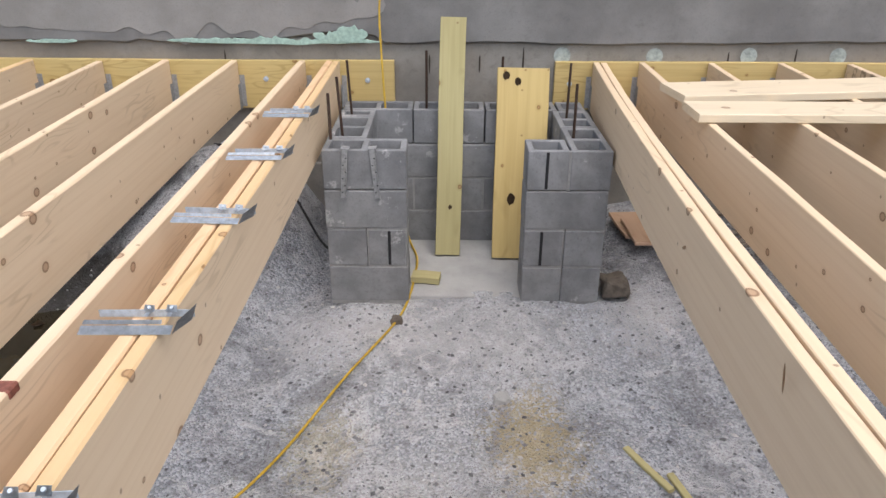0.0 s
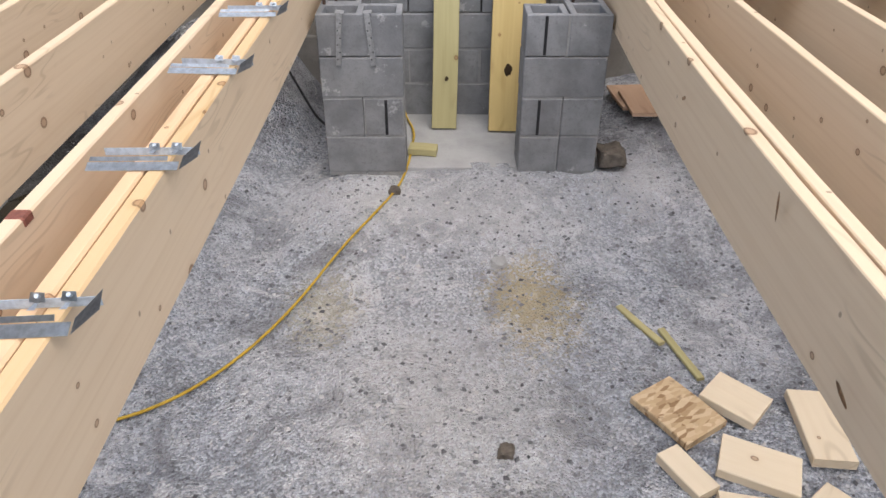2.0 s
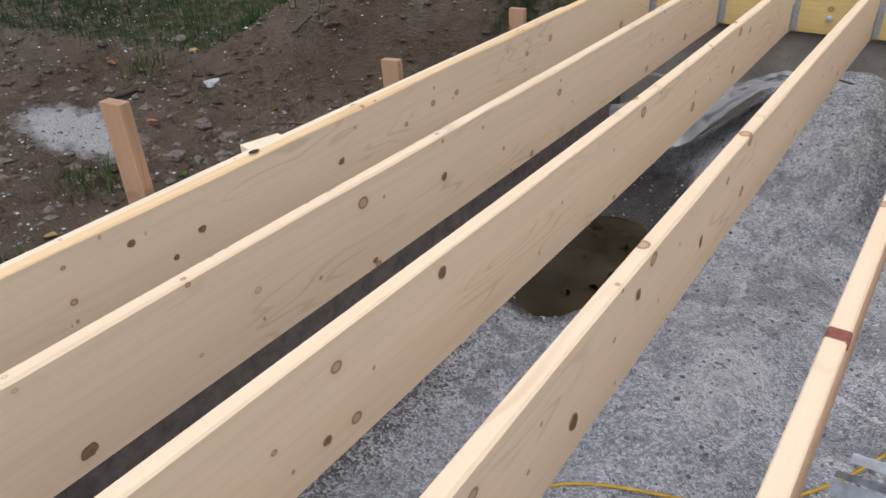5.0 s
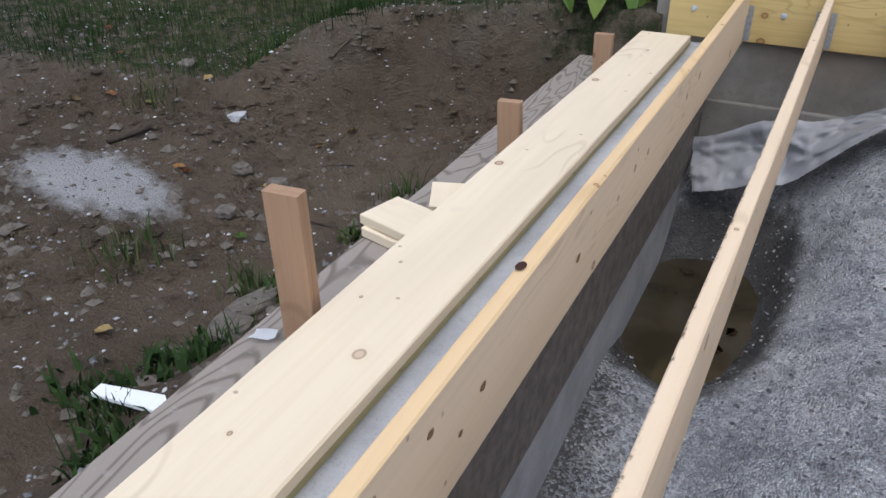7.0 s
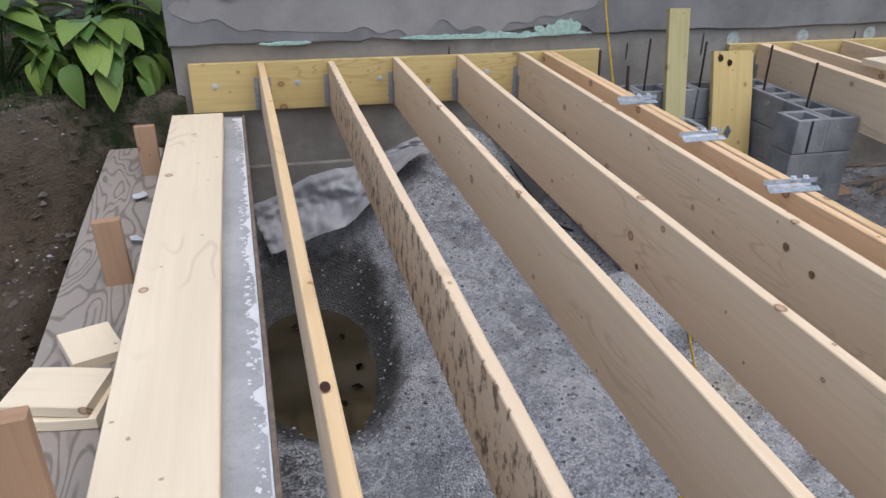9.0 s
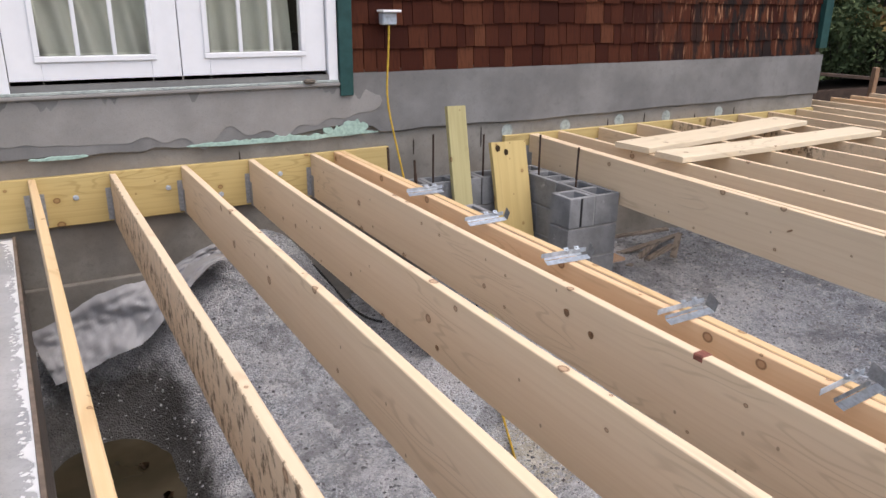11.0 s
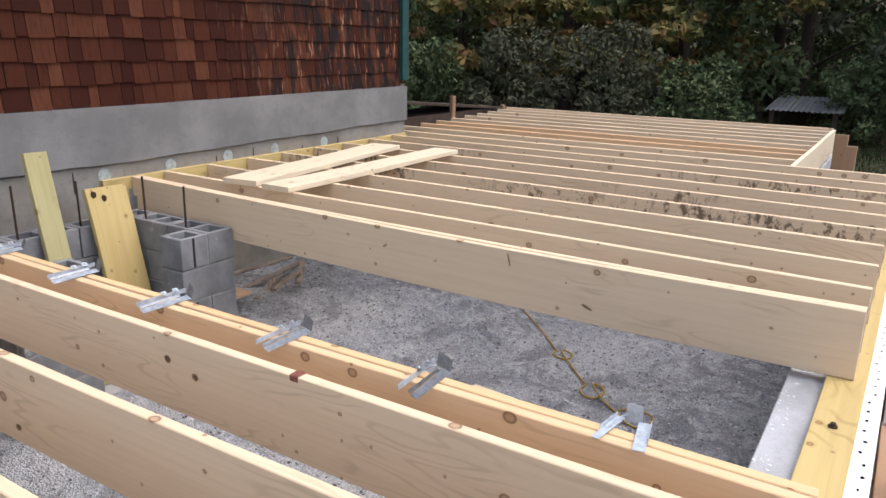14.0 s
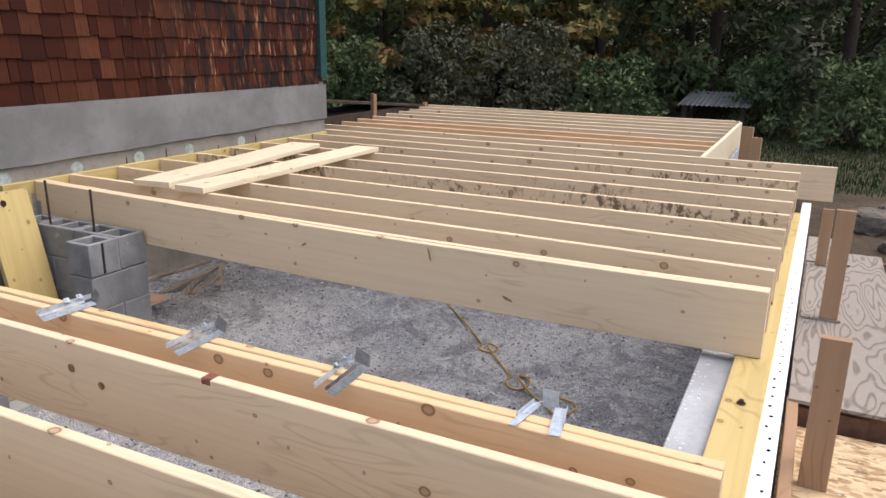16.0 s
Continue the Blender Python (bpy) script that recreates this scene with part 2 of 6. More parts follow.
    # wet rim round the puddle
    mp = w.node("ShaderNodeMapping", Vector=c)
    mp.vector_type = "TEXTURE"
    mp.inputs["Location"].default_value, mp.inputs["Scale"].default_value = (-2.20, 3.62, 0), (0.47, 0.84, 3)
    sq = w.node("ShaderNodeSeparateXYZ", Vector=mp.outputs[0])
    ring = w.math("ADD", w.math("POWER", w.math("ABSOLUTE", sq.outputs[0]), 3.0), w.math("POWER", w.math("ABSOLUTE", sq.outputs[1]), 3.0))
    wet = w.math("SUBTRACT", 1.0, w.step(w.math("ADD", ring, w.math("MULTIPLY", mid, 0.9)), 1.0, 1.5))
    base = w.mix(w.math("MULTIPLY", wet, 0.85), base, (0.045, 0.04, 0.034))
    # darker stone towards the east side
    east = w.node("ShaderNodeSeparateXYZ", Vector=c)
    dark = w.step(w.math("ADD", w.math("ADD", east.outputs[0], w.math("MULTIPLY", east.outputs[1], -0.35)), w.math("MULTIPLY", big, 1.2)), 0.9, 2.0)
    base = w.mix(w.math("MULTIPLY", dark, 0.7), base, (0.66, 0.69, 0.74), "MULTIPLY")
    w.color(base)
    w.bump(w.math("ADD", w.math("ADD", w.math("MULTIPLY", dist, -1.0), w.math("MULTIPLY", stones, 0.8)), w.math("MULTIPLY", mid, 1.6)), 0.9, 0.016)
    return w.m


GRAVEL = gravel()
_p = Mat("pebble_stone", 0.9)
_p.color(_p.ramp(_p.node("ShaderNodeNewGeometry").outputs["Random Per Island"], [(0.0, (0.09, 0.09, 0.096)), (0.45, (0.22, 0.222, 0.232)), (0.85, (0.40, 0.40, 0.41)), (1.0, (0.54, 0.53, 0.52))]))
PEBBLE = _p.m


def soil():
    w = Mat("soil_and_grass", 0.95, spec=0.15)
    c = w.coords()
    a = w.noise(c, 1.1, 5, 0.65)
    b = w.noise(c, 9.0, 6, 0.7)
    f = w.noise(c, 70.0, 4, 0.7)
    base = w.mix(w.step(a, 0.35, 0.7), (0.105, 0.078, 0.053), (0.168, 0.127, 0.089))
    base = w.mix(w.math("MULTIPLY", w.step(b, 0.5, 0.7), 0.6), base, (0.044, 0.031, 0.021))
    base = w.mix(w.math("MULTIPLY", w.step(f, 0.52, 0.64), 0.7), base, (0.150, 0.120, 0.095))
    # pale dry subsoil showing in patches on the cut bank
    dig = w.noise(c, 2.3, 5, 0.7, 0.6)
    high = w.node("ShaderNodeSeparateXYZ", Vector=c).outputs[2]
    base = w.mix(w.math("MULTIPLY", w.math("MULTIPLY", w.step(dig, 0.36, 0.58), w.step(high, 0.34, 0.6)), 0.75), base, (0.185, 0.150, 0.116))
    # lawn
    pos = w.node("ShaderNodeSeparateXYZ", Vector=c)
    back = w.math("MAXIMUM", w.math("SUBTRACT", -3.53, pos.outputs[0]), 0.0)
    reach = w.math("ADD", w.math("ADD", pos.outputs[1], w.math("MULTIPLY", back, 0.58)), w.math("MULTIPLY", a, 0.5))
    lawn = w.math("MAXIMUM", w.math("MULTIPLY", w.step(reach, 4.64, 4.89), w.step(w.math("MULTIPLY", pos.outputs[0], -1.0), 2.0, 2.6)), w.step(pos.outputs[0], 8.8, 9.4))
    base = w.mix(w.math("MULTIPLY", lawn, w.step(b, 0.35, 0.62)), base, (0.026, 0.042, 0.014))
    # worn lime dust spilt on the dirt
    mp = w.node("ShaderNodeMapping", Vector=c)
    mp.vector_type = "TEXTURE"
    mp.inputs["Location"].default_value, mp.inputs["Scale"].default_value = (-4.95, 2.26, 0.2), (0.62, 0.34, 3)
    ln = w.node("ShaderNodeVectorMath")
    ln.operation = "LENGTH"
    w.put(ln.inputs[0], mp.outputs[0])
    base = w.mix(w.math("MULTIPLY", w.math("SUBTRACT", 1.0, w.step(w.math("ADD", ln.outputs["Value"], b), 0.95, 1.45)), 0.9), base, (0.52, 0.51, 0.50))
    w.color(base)
    w.bump(w.math("ADD", b, w.math("MULTIPLY", f, 0.8)), 1.0, 0.055)
    return w.m


SOIL = soil()


def plain(name, col, rough=0.7, metal=0.0, vary=0.25, scale=20.0, bump=0.1):
    w = Mat(name, rough, metal)
    c = w.coords(jitter=3.0)
    n = w.noise(c, scale, 5, 0.65)
    w.color(w.mix(w.step(n, 0.3, 0.75), col, tuple(v * (1 - vary) for v in col)))
    if bump:
        w.bump(n, bump, 0.004)
    return w.m


STEEL = plain("galvanised_steel", (0.55, 0.61, 0.68), 0.5, 0.25, 0.35, 60)
STEEL_DULL = plain("dull_galvanised_steel", (0.36, 0.365, 0.37), 0.55, 0.2, 0.35, 60)
REBAR = plain("rusty_rebar", (0.085, 0.055, 0.042), 0.8, 0.3, 0.5, 90, 0.4)
CORD = plain("yellow_cord", (0.52, 0.34, 0.035), 0.5, 0, 0.3, 30)
CORD_DIRTY = plain("dusty_yellow_cord", (0.36, 0.25, 0.07), 0.7, 0, 0.3, 30)
HOSE = plain("black_hose", (0.03, 0.03, 0.032), 0.6)
WHITE_FOAM = plain("white_foam", (0.80, 0.81, 0.82), 0.6, 0, 0.06, 40)
FOAM_MARK = plain("dark_print", (0.04, 0.04, 0.045), 0.8)
TARP = plain("grey_plastic_sheet", (0.37, 0.375, 0.395), 0.42, 0, 0.14, 5, 0.1)
FILLER = plain("pale_filler", (0.44, 0.49, 0.47), 0.9, 0, 0.45, 30, 0.3)
GREEN_FOAM = plain("pale_green_foam", (0.40, 0.56, 0.49), 0.85, 0, 0.35, 45, 0.4)
GREEN_TRIM = plain("dark_green_paint", (0.022, 0.075, 0.072), 0.5, 0, 0.35, 12)
WHITE_PAINT = plain("white_paint", (0.80, 0.81, 0.84), 0.4, 0, 0.05, 8, 0.03)
# near-black colour stands in for the shade inside gaps, slots and holes
DARK_GAP = plain("dark_gap_shade", (0.02, 0.02, 0.022), 0.7)
RED_PAINT = plain("red_crayon_knot", (0.27, 0.10, 0.070), 0.7, 0, 0.5, 60)
DARK_FORM = plain("dark_form_panel", (0.225, 0.20, 0.185), 0.7, 0, 0.5, 14)
FORM_OIL = plain("oiled_form_board", (0.17, 0.085, 0.055), 0.6, 0, 0.5, 14)
FORM_EDGE = plain("worn_form_board", (0.25, 0.195, 0.155), 0.8, 0, 0.45, 18)
STONE = plain("fieldstone", (0.15, 0.128, 0.106), 0.9, 0, 0.5, 25, 0.5)
CURTAIN = plain("pale_curtain", (0.55, 0.58, 0.50), 0.9, 0, 0.15, 3)
BARK = plain("bark", (0.06, 0.045, 0.035), 0.95, 0, 0.5, 18, 0.6)
ROOF_TIN = plain("tin_roof", (0.42, 0.44, 0.47), 0.45, 0.5, 0.3, 6)
BROWN_BOARD = plain("weathered_brown_board", (0.075, 0.05, 0.038), 0.9, 0, 0.5, 7)


def plywood():
    w = Mat("weathered_plywood", 0.85)
    c = w.coords((1, 1, 1), 9.0)
    contour = w.noise(w.node("ShaderNodeMapping", Vector=c, Scale=(5.0, 1.0, 5.0)).outputs[0], 1.0, 2.0, 0.5, 0.3)
    lines = w.math("PINGPONG", w.math("MULTIPLY", contour, 34.0), 1.0)
    n = w.noise(c, 30.0, 4, 0.7)
    base = w.mix(w.step(lines, 0.5, 0.95), (0.285, 0.245, 0.21), (0.165, 0.138, 0.116))
    base = w.mix(w.math("MULTIPLY", w.step(n, 0.55, 0.7), 0.4), base, (0.34, 0.32, 0.295))
    w.color(base)
    w.bump(lines, 0.15, 0.004)
    return w.m


def strandboard():
    w = Mat("strand_board", 0.85)
    c = w.coords((1, 1, 1), 9.0)
    v = w.voronoi(w.node("ShaderNodeMapping", Vector=c, Scale=(26, 70, 26)).outputs[0], 1.0, out="Color")
    t = w.node("ShaderNodeSeparateColor", Color=v).outputs[0]
    base = w.ramp(t, [(0.0, (0.28, 0.17, 0.085)), (0.4, (0.50, 0.36, 0.21)), (1.0, (0.62, 0.48, 0.31))])
    w.color(w.mix(w.math("MULTIPLY", w.step(w.noise(c, 12, 5, 0.7), 0.55, 0.68), 0.8), base, (0.16, 0.085, 0.04)))
    return w.m


PLYWOOD, OSB = plywood(), strandboard()


def shingle_mat():
    w = Mat("cedar_shingle", 0.8, spec=0.1)
    c = w.coords((1, 1, 1), 21.0)
    r = w.node("ShaderNodeObjectInfo").outputs["Random"]
    g = w.noise(w.node("ShaderNodeMapping", Vector=c, Scale=(70, 70, 4)).outputs[0], 1.0, 4, 0.6)
    base = w.ramp(r, [(0.0, (0.034, 0.0095, 0.0062)), (0.4, (0.054, 0.0150, 0.0085)), (0.75, (0.076, 0.0240, 0.0128)), (1.0, (0.115, 0.042, 0.022))])
    base = w.mix(w.math("MULTIPLY", w.step(g, 0.42, 0.75), 0.6), base, (0.032, 0.011, 0.008))
    # weathering towards the exposed corner of the house: bleached strips and black streaks
    wc = w.node("ShaderNodeNewGeometry").outputs["Position"]
    sep = w.node("ShaderNodeSeparateXYZ", Vector=wc)
    wn2 = w.noise(wc, 3.0, 4, 0.6)
    zone = w.step(w.math("ADD", sep.outputs[0], wn2), 2.2, 3.6)
    streak = w.noise(w.node("ShaderNodeMapping", Vector=wc, Scale=(9, 9, 2.4)).outputs[0], 1.0, 4, 0.6)
    patch = w.noise(w.node("ShaderNodeMapping", Vector=wc, Scale=(30, 3, 4)).outputs[0], 1.0, 3, 0.6)
    base = w.mix(w.math("MULTIPLY", zone, w.step(patch, 0.55, 0.72)), base, (0.40, 0.21, 0.12))
    base = w.mix(w.math("MULTIPLY", zone, w.step(streak, 0.46, 0.57)), base, (0.020, 0.014, 0.013))
    w.color(base)
    w.bump(g, 0.3, 0.004)
    return w.m


SHINGLE = shingle_mat()


def leaf_mat(name, stops, rough=0.85):
    w = Mat(name, rough, spec=0.08)
    r = w.node("ShaderNodeNewGeometry").outputs["Random Per Island"]
    at = w.node("ShaderNodeNewGeometry").outputs["Position"]
    form = w.step(w.noise(at, 0.75, 3, 0.6), 0.36, 0.64)
    w.color(w.ramp(w.math("ADD", w.math("MULTIPLY", r, 0.5), w.math("MULTIPLY", form, 0.5)), stops))
    w.b.inputs["Transmission Weight"].default_value = 0.0
    return w.m


LEAF_GREEN = leaf_mat("leaves_green", [(0, (0.048, 0.070, 0.036)), (0.5, (0.100, 0.132, 0.062)), (0.93, (0.150, 0.170, 0.080)), (1, (0.19, 0.165, 0.07))])
LEAF_AUTUMN = leaf_mat("leaves_turning", [(0, (0.065, 0.08, 0.032)), (0.4, (0.15, 0.145, 0.052)), (0.75, (0.30, 0.21, 0.08)), (1, (0.30, 0.155, 0.09))])
LEAF_DULL = leaf_mat("leaves_dull", [(0, (0.048, 0.054, 0.032)), (0.6, (0.098, 0.102, 0.064)), (1, (0.155, 0.145, 0.10))])
GRASS = leaf_mat("grass_blades", [(0, (0.018, 0.034, 0.011)), (0.6, (0.038, 0.066, 0.020)), (1, (0.10, 0.105, 0.045))])


def hosta_mat():
    w = Mat("hosta_leaf", 0.45)
    c = w.coords()
    ribs = w.node("ShaderNodeTexWave", Vector=c, Scale=26.0, Distortion=0.4)
    ribs.bands_direction = "X"
    r = w.node("ShaderNodeObjectInfo").outputs["Random"]
    base = w.mix(r, (0.06, 0.125, 0.025), (0.21, 0.28, 0.06))
    w.color(w.mix(w.math("MULTIPLY", ribs.outputs["Fac"], 0.25), base, (0.07, 0.14, 0.03)))
    w.bump(ribs.outputs["Fac"], 0.3, 0.006)
    return w.m


HOSTA = hosta_mat()
_w = Mat("puddle_water", 0.06, spec=0.5)
_n = _w.noise(_w.coords(), 2.5, 3)
_w.color(_w.mix(_w.step(_n, 0.35, 0.7), (0.036, 0.029, 0.017), (0.066, 0.053, 0.033)))
WATER = _w.m
_g = Mat("door_glass", 0.03, spec=0.6)
_g.b.inputs["Transmission Weight"].default_value = 1.0
_g.b.inputs["IOR"].default_value = 1.45
GLASS = _g.m


# ---- mesh helpers ----
def mesh_of(bm, name, material=None, smooth=False):
    me = bpy.data.meshes.new(name)
    bm.normal_update()
    bm.to_mesh(me)
    bm.free()
    if smooth:
        for p in me.polygons:
            p.use_smooth = True
    for m in material if isinstance(material, (list, tuple)) else [material]:
        if m:
            me.materials.append(m)
    return me


def part(name, bm, material, parent=None, label="", m=None, smooth=False):
    ob = new(name, mesh_of(bm, name, material, smooth))
    if m is not None:
        ob.matrix_basis = m
    if parent is not None:
        ob.parent = parent
    if label:
        tagged(ob, label)
    return ob


def box(x0, x1, y0, y1, z0, z1, bevel=0.002, bm=None, m=None):
    b = bm or bmesh.new()
    mat = Matrix.Translation(((x0 + x1) / 2, (y0 + y1) / 2, (z0 + z1) / 2)) @ Matrix.Diagonal((x1 - x0, y1 - y0, z1 - z0, 1))
    if m is not None:
        mat = m @ mat
    g = bmesh.ops.create_cube(b, size=1.0, matrix=mat)
    if bevel:
        es = {e for v in g["verts"] for e in v.link_edges}
        bmesh.ops.bevel(b, geom=list(es), offset=bevel, segments=1, affect="EDGES")
    return b


def thing(name, label, category, group="", kind="", m=None):
    e = new(name)
    e.empty_display_size = 0.1
    if m is not None:
        e.matrix_basis = m
    return tagged(e, label, category, group, kind)


def board(name, length, thick, width, material, m, label, category, group="", bow=0.0, wane=0.0, kind="", parent=None):
    """A sawn board along local y, standing on edge: thick in x, width in z, with slight warp."""
    bm = bmesh.new()
    n = max(2, int(length / 0.25))
    rng = random.Random(hash_of(name, m))
    ph = rng.random() * 6
    rings = []
    r = 0.003
    for i in range(n + 1):
        f = i / n
        y = f * length
        dx = bow * 4 * f * (1 - f) + 0.0015 * math.sin(f * 9 + ph)
        dz = 0.002 * math.sin(f * 7 + ph * 2)
        ring = []
        for sx, sz in ((-1, -1), (1, -1), (1, 1), (-1, 1)):
            cx, cz = sx * thick / 2, sz * width / 2
            ww = wane * rng.random() if sz > 0 and sx > 0 else 0
            pts = ((cx - sx * (r + ww), cz), (cx, cz - sz * (r + ww)))
            if sx * sz > 0:
                pts = (pts[1], pts[0])
            for px, pz in pts:
                ring.append(bm.verts.new((px + dx, y, pz + dz)))
        rings.append(ring)
    for a, b in zip(rings, rings[1:]):
        for i in range(8):
            j = (i + 1) % 8
            bm.faces.new((a[i], b[i], b[j], a[j]))
    bm.faces.new(rings[0])
    bm.faces.new(rings[-1][::-1])
    bmesh.ops.recalc_face_normals(bm, faces=bm.faces)
    ob = part(name, bm, material, parent, m=m)
    if category:
        tagged(ob, label, category, group, kind)
    return ob


def hash_of(name, m):
    t = m.translation
    return int(abs(t.x * 7919 + t.y * 104729 + t.z * 1299709) * 10) + len(name)


def tube(points, radius, material, name, label="", category="", parent=None, sides=6, cyclic=False):
    cu = bpy.data.curves.new(name, "CURVE")
    cu.dimensions = "3D"
    sp = cu.splines.new("NURBS")
    sp.points.add(len(points) - 1)
    for p, q in zip(sp.points, points):
        p.co = (*q, 1)
    sp.use_endpoint_u, sp.order_u, sp.use_cyclic_u = True, 3, cyclic
    sp.resolution_u = 5
    cu.bevel_depth, cu.bevel_resolution = radius, 1
    tmp = bpy.data.objects.new("tmp", cu)
    scene.collection.objects.link(tmp)
    me = bpy.data.meshes.new_from_object(tmp.evaluated_get(bpy.context.evaluated_depsgraph_get()))
    bpy.data.objects.remove(tmp)
    bpy.data.curves.remove(cu)
    for p in me.polygons:
        p.use_smooth = True
    me.materials.clear()
    me.materials.append(material)
    me.name = name
    ob = new(name, me)
    if parent is not None:
        ob.parent = parent
    if category:
        tagged(ob, label, category)
    return ob


def smooth(v, a, b):
    t = min(1.0, max(0.0, (v - a) / (b - a)))
    return t * t * (3 - 2 * t)


def nz(x, y, s, seed=0.0):
    return noise.noise(Vector((x * s, y * s, seed)))


# ---- heights ----
WALL = 4.66      # face of the old foundation
TOP = 1.0        # tops of the joists
DEEP = 0.286     # joist depth
PLATE = TOP - DEEP


def pit(x, y):
    """Height of the gravel inside the new foundation."""
    z = -0.17 + 0.17 * smooth(y, 2.6, 3.6) * smooth(x, -0.9, -0.3)
    left = smooth(-x, 0.7, 1.2) * smooth(y, 1.8, 3.0)
    z += 0.10 * left
    z -= 0.27 * smooth(-x, 1.35, 2.05)
    # gravel banked against the old foundation
    late = smooth(-x, 1.5, 2.1)
    z += 0.50 * smooth(y, 3.3 + 0.75 * late, 4.6) * smooth(-x, 0.5, 1.0) * (1 - 0.35 * late)
    # hollow that holds the puddle
    dx, dy = (x + 2.20) / 0.40, (y - 3.55) / 0.72
    z -= 0.16 * (1 - smooth(math.sqrt(dx * dx + dy * dy), 0.6, 1.2))
    # bank beside the piers
    z += 0.10 * smooth(y, 3.3, 4.3) * smooth(abs(x - 0.22), 0.75, 1.0) * smooth(-abs(x - 0.22), -1.8, -1.2)
    z += 0.035 * nz(x, y, 1.3) + 0.030 * nz(x, y, 4.0, 3) + 0.017 * nz(x, y, 11, 5) + 0.008 * nz(x, y, 29, 8)
    if -0.3 < x < 0.75 and y > 3.62:
        z = -0.005
    return z


def bank_edge(x):
    """Where the lawn breaks off above the dug-out bank."""
    return 4.44 - 0.58 * max(0.0, -3.53 - x) + 0.22 * smooth(x, -3.6, -3.2)


def land(x, y):
    """Height of the dirt, lawn and hillside outside."""
    if -2.75 < x < 8.1 and 0.05 < y < 5.6:
        return -1.2
    if x < -2.5:
        base = min(0.10 + 0.13 * max(0.0, -3.6 - x), 0.70)
        k = smooth(y - bank_edge(x) + 0.16 * nz(x, y, 1.3, 2) + 0.08 * nz(x, y, 4, 7), -0.36, 0.03)
        z = base * (1 - k) + max(base + 0.10, 0.82 - 0.55 * smooth(-x, 4.4, 5.5)) * k + 0.028 * nz(x, y, 13, 21) + 0.05 * max(0.0, nz(x, y, 2.6, 31)) * (1 - k)
        z += 0.5 * k * (1 - k) * (nz(x, y, 3.1, 11) + 0.8 * nz(x, y, 8, 12) + 0.5 * abs(nz(x, y, 15, 13))) + 0.05 * nz(x, y, 1.7, 4) + 0.022 * nz(x, y, 6, 6) * (1 + 1.5 * k * (1 - k) * 4)
        z += 0.18 * smooth(x, -3.75, -3.3) * (1 - k) * smooth(y, -0.8, 0.0)
        z -= 0.55 * smooth(x, -3.50, -3.25) * smooth(y, 2.3, 3.3) * (1 - k)
        return z
    z = 0.12 + 0.04 * nz(x, y, 0.8, 3) + 0.02 * nz(x, y, 3.5, 3)
    z -= 0.25 * smooth(x, 6, 14)
    z += 9.0 * smooth(x, 24, 60)
    if y > 5.5 and x < 9:
        z += 0.5 * smooth(y, 5.6, 7.0)
    return z


def sheet(xs, ys, f, smoothed=True):
    bm = bmesh.new()
    grid = [[bm.verts.new((x, y, f(x, y))) for y in ys] for x in xs]
    for i in range(len(xs) - 1):
        for j in range(len(ys) - 1):
            bm.faces.new((grid[i][j], grid[i + 1][j], grid[i + 1][j + 1], grid[i][j + 1]))
    return bm


def spread(stops):
    out = []
    for a, b, step in stops:
        n = max(1, round((b - a) / step))
        out += [a + (b - a) * i / n for i in range(n)]
    return out + [stops[-1][1]]


tagged(part("ground", sheet(spread([(-400, -60, 60), (-60, -12, 4), (-12, -6.5, 0.4), (-6.5, -5.3, 0.07), (-5.3, -3.0, 0.035), (-3.0, -2.4, 0.07), (-2.4, 9, 0.25), (9, 30, 1.5), (30, 80, 5), (80, 500, 70)]),
                            spread([(-400, -40, 60), (-40, -6, 4), (-6, -2, 0.4), (-2, 1.0, 0.085), (1.0, 3.4, 0.05), (3.4, 5.0, 0.035), (5.0, 6, 0.085), (6, 14, 0.5), (14, 50, 4), (50, 450, 60)]), land), SOIL, smooth=True),
       "bare brown dirt and worn lawn around the new foundation", "ground", kind="structure")
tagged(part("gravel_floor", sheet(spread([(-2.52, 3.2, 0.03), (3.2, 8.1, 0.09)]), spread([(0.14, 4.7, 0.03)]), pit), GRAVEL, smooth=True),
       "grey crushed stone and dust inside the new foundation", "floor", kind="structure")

# ---- new foundation walls ----
SKEW = Matrix.Translation((-2.493, 4.6, 0)) @ Matrix.Rotation(radians(1.1), 4, "Z") @ Matrix.Translation((2.493, -4.6, 0))  # the west wall runs out of square
left_wall = thing("wall_west", "new poured concrete wall with rough foam-specked top", "wall", kind="structure", m=SKEW)
part("concrete", box(-2.82, -2.492, -0.08, 4.66, -0.9, 0.676, 0.004), WALLTOP, left_wall)
part("form_panel", box(-2.4905, -2.478, 0.25, 4.60, 0.0, 0.638, 0.002), DARK_FORM, left_wall, "dark stained form panel left on the wall")
part("form_board", box(-2.490, -2.474, 0.25, 4.62, 0.64, 0.692, 0.002), FORM_EDGE, left_wall, "thin oiled board along the wall's inner edge")
south_wall = thing("wall_south", "new poured concrete wall carrying the joists", "wall", kind="structure")
part("concrete", box(-2.49, 4.52, -0.03, 0.222, -0.9, 0.676, 0.004), WALLTOP, south_wall)
part("concrete", box(4.30, 8.0, 0.73, 0.98, -0.9, 0.676, 0.004), WALLTOP, south_wall)
part("concrete", box(4.27, 4.52, 0.224, 0.728, -0.9, 0.676, 0.004), WALLTOP, south_wall)
east_wall = thing("wall_east", "new poured concrete wall at the far side", "wall", kind="structure")
part("concrete", box(8.0, 8.3, 0.73, 5.3, -0.9, 0.676, 0.004), WALLTOP, east_wall)
part("concrete", box(4.50, 8.0, 4.86, 5.3, -0.9, 0.676, 0.004), WALLTOP, east_wall)
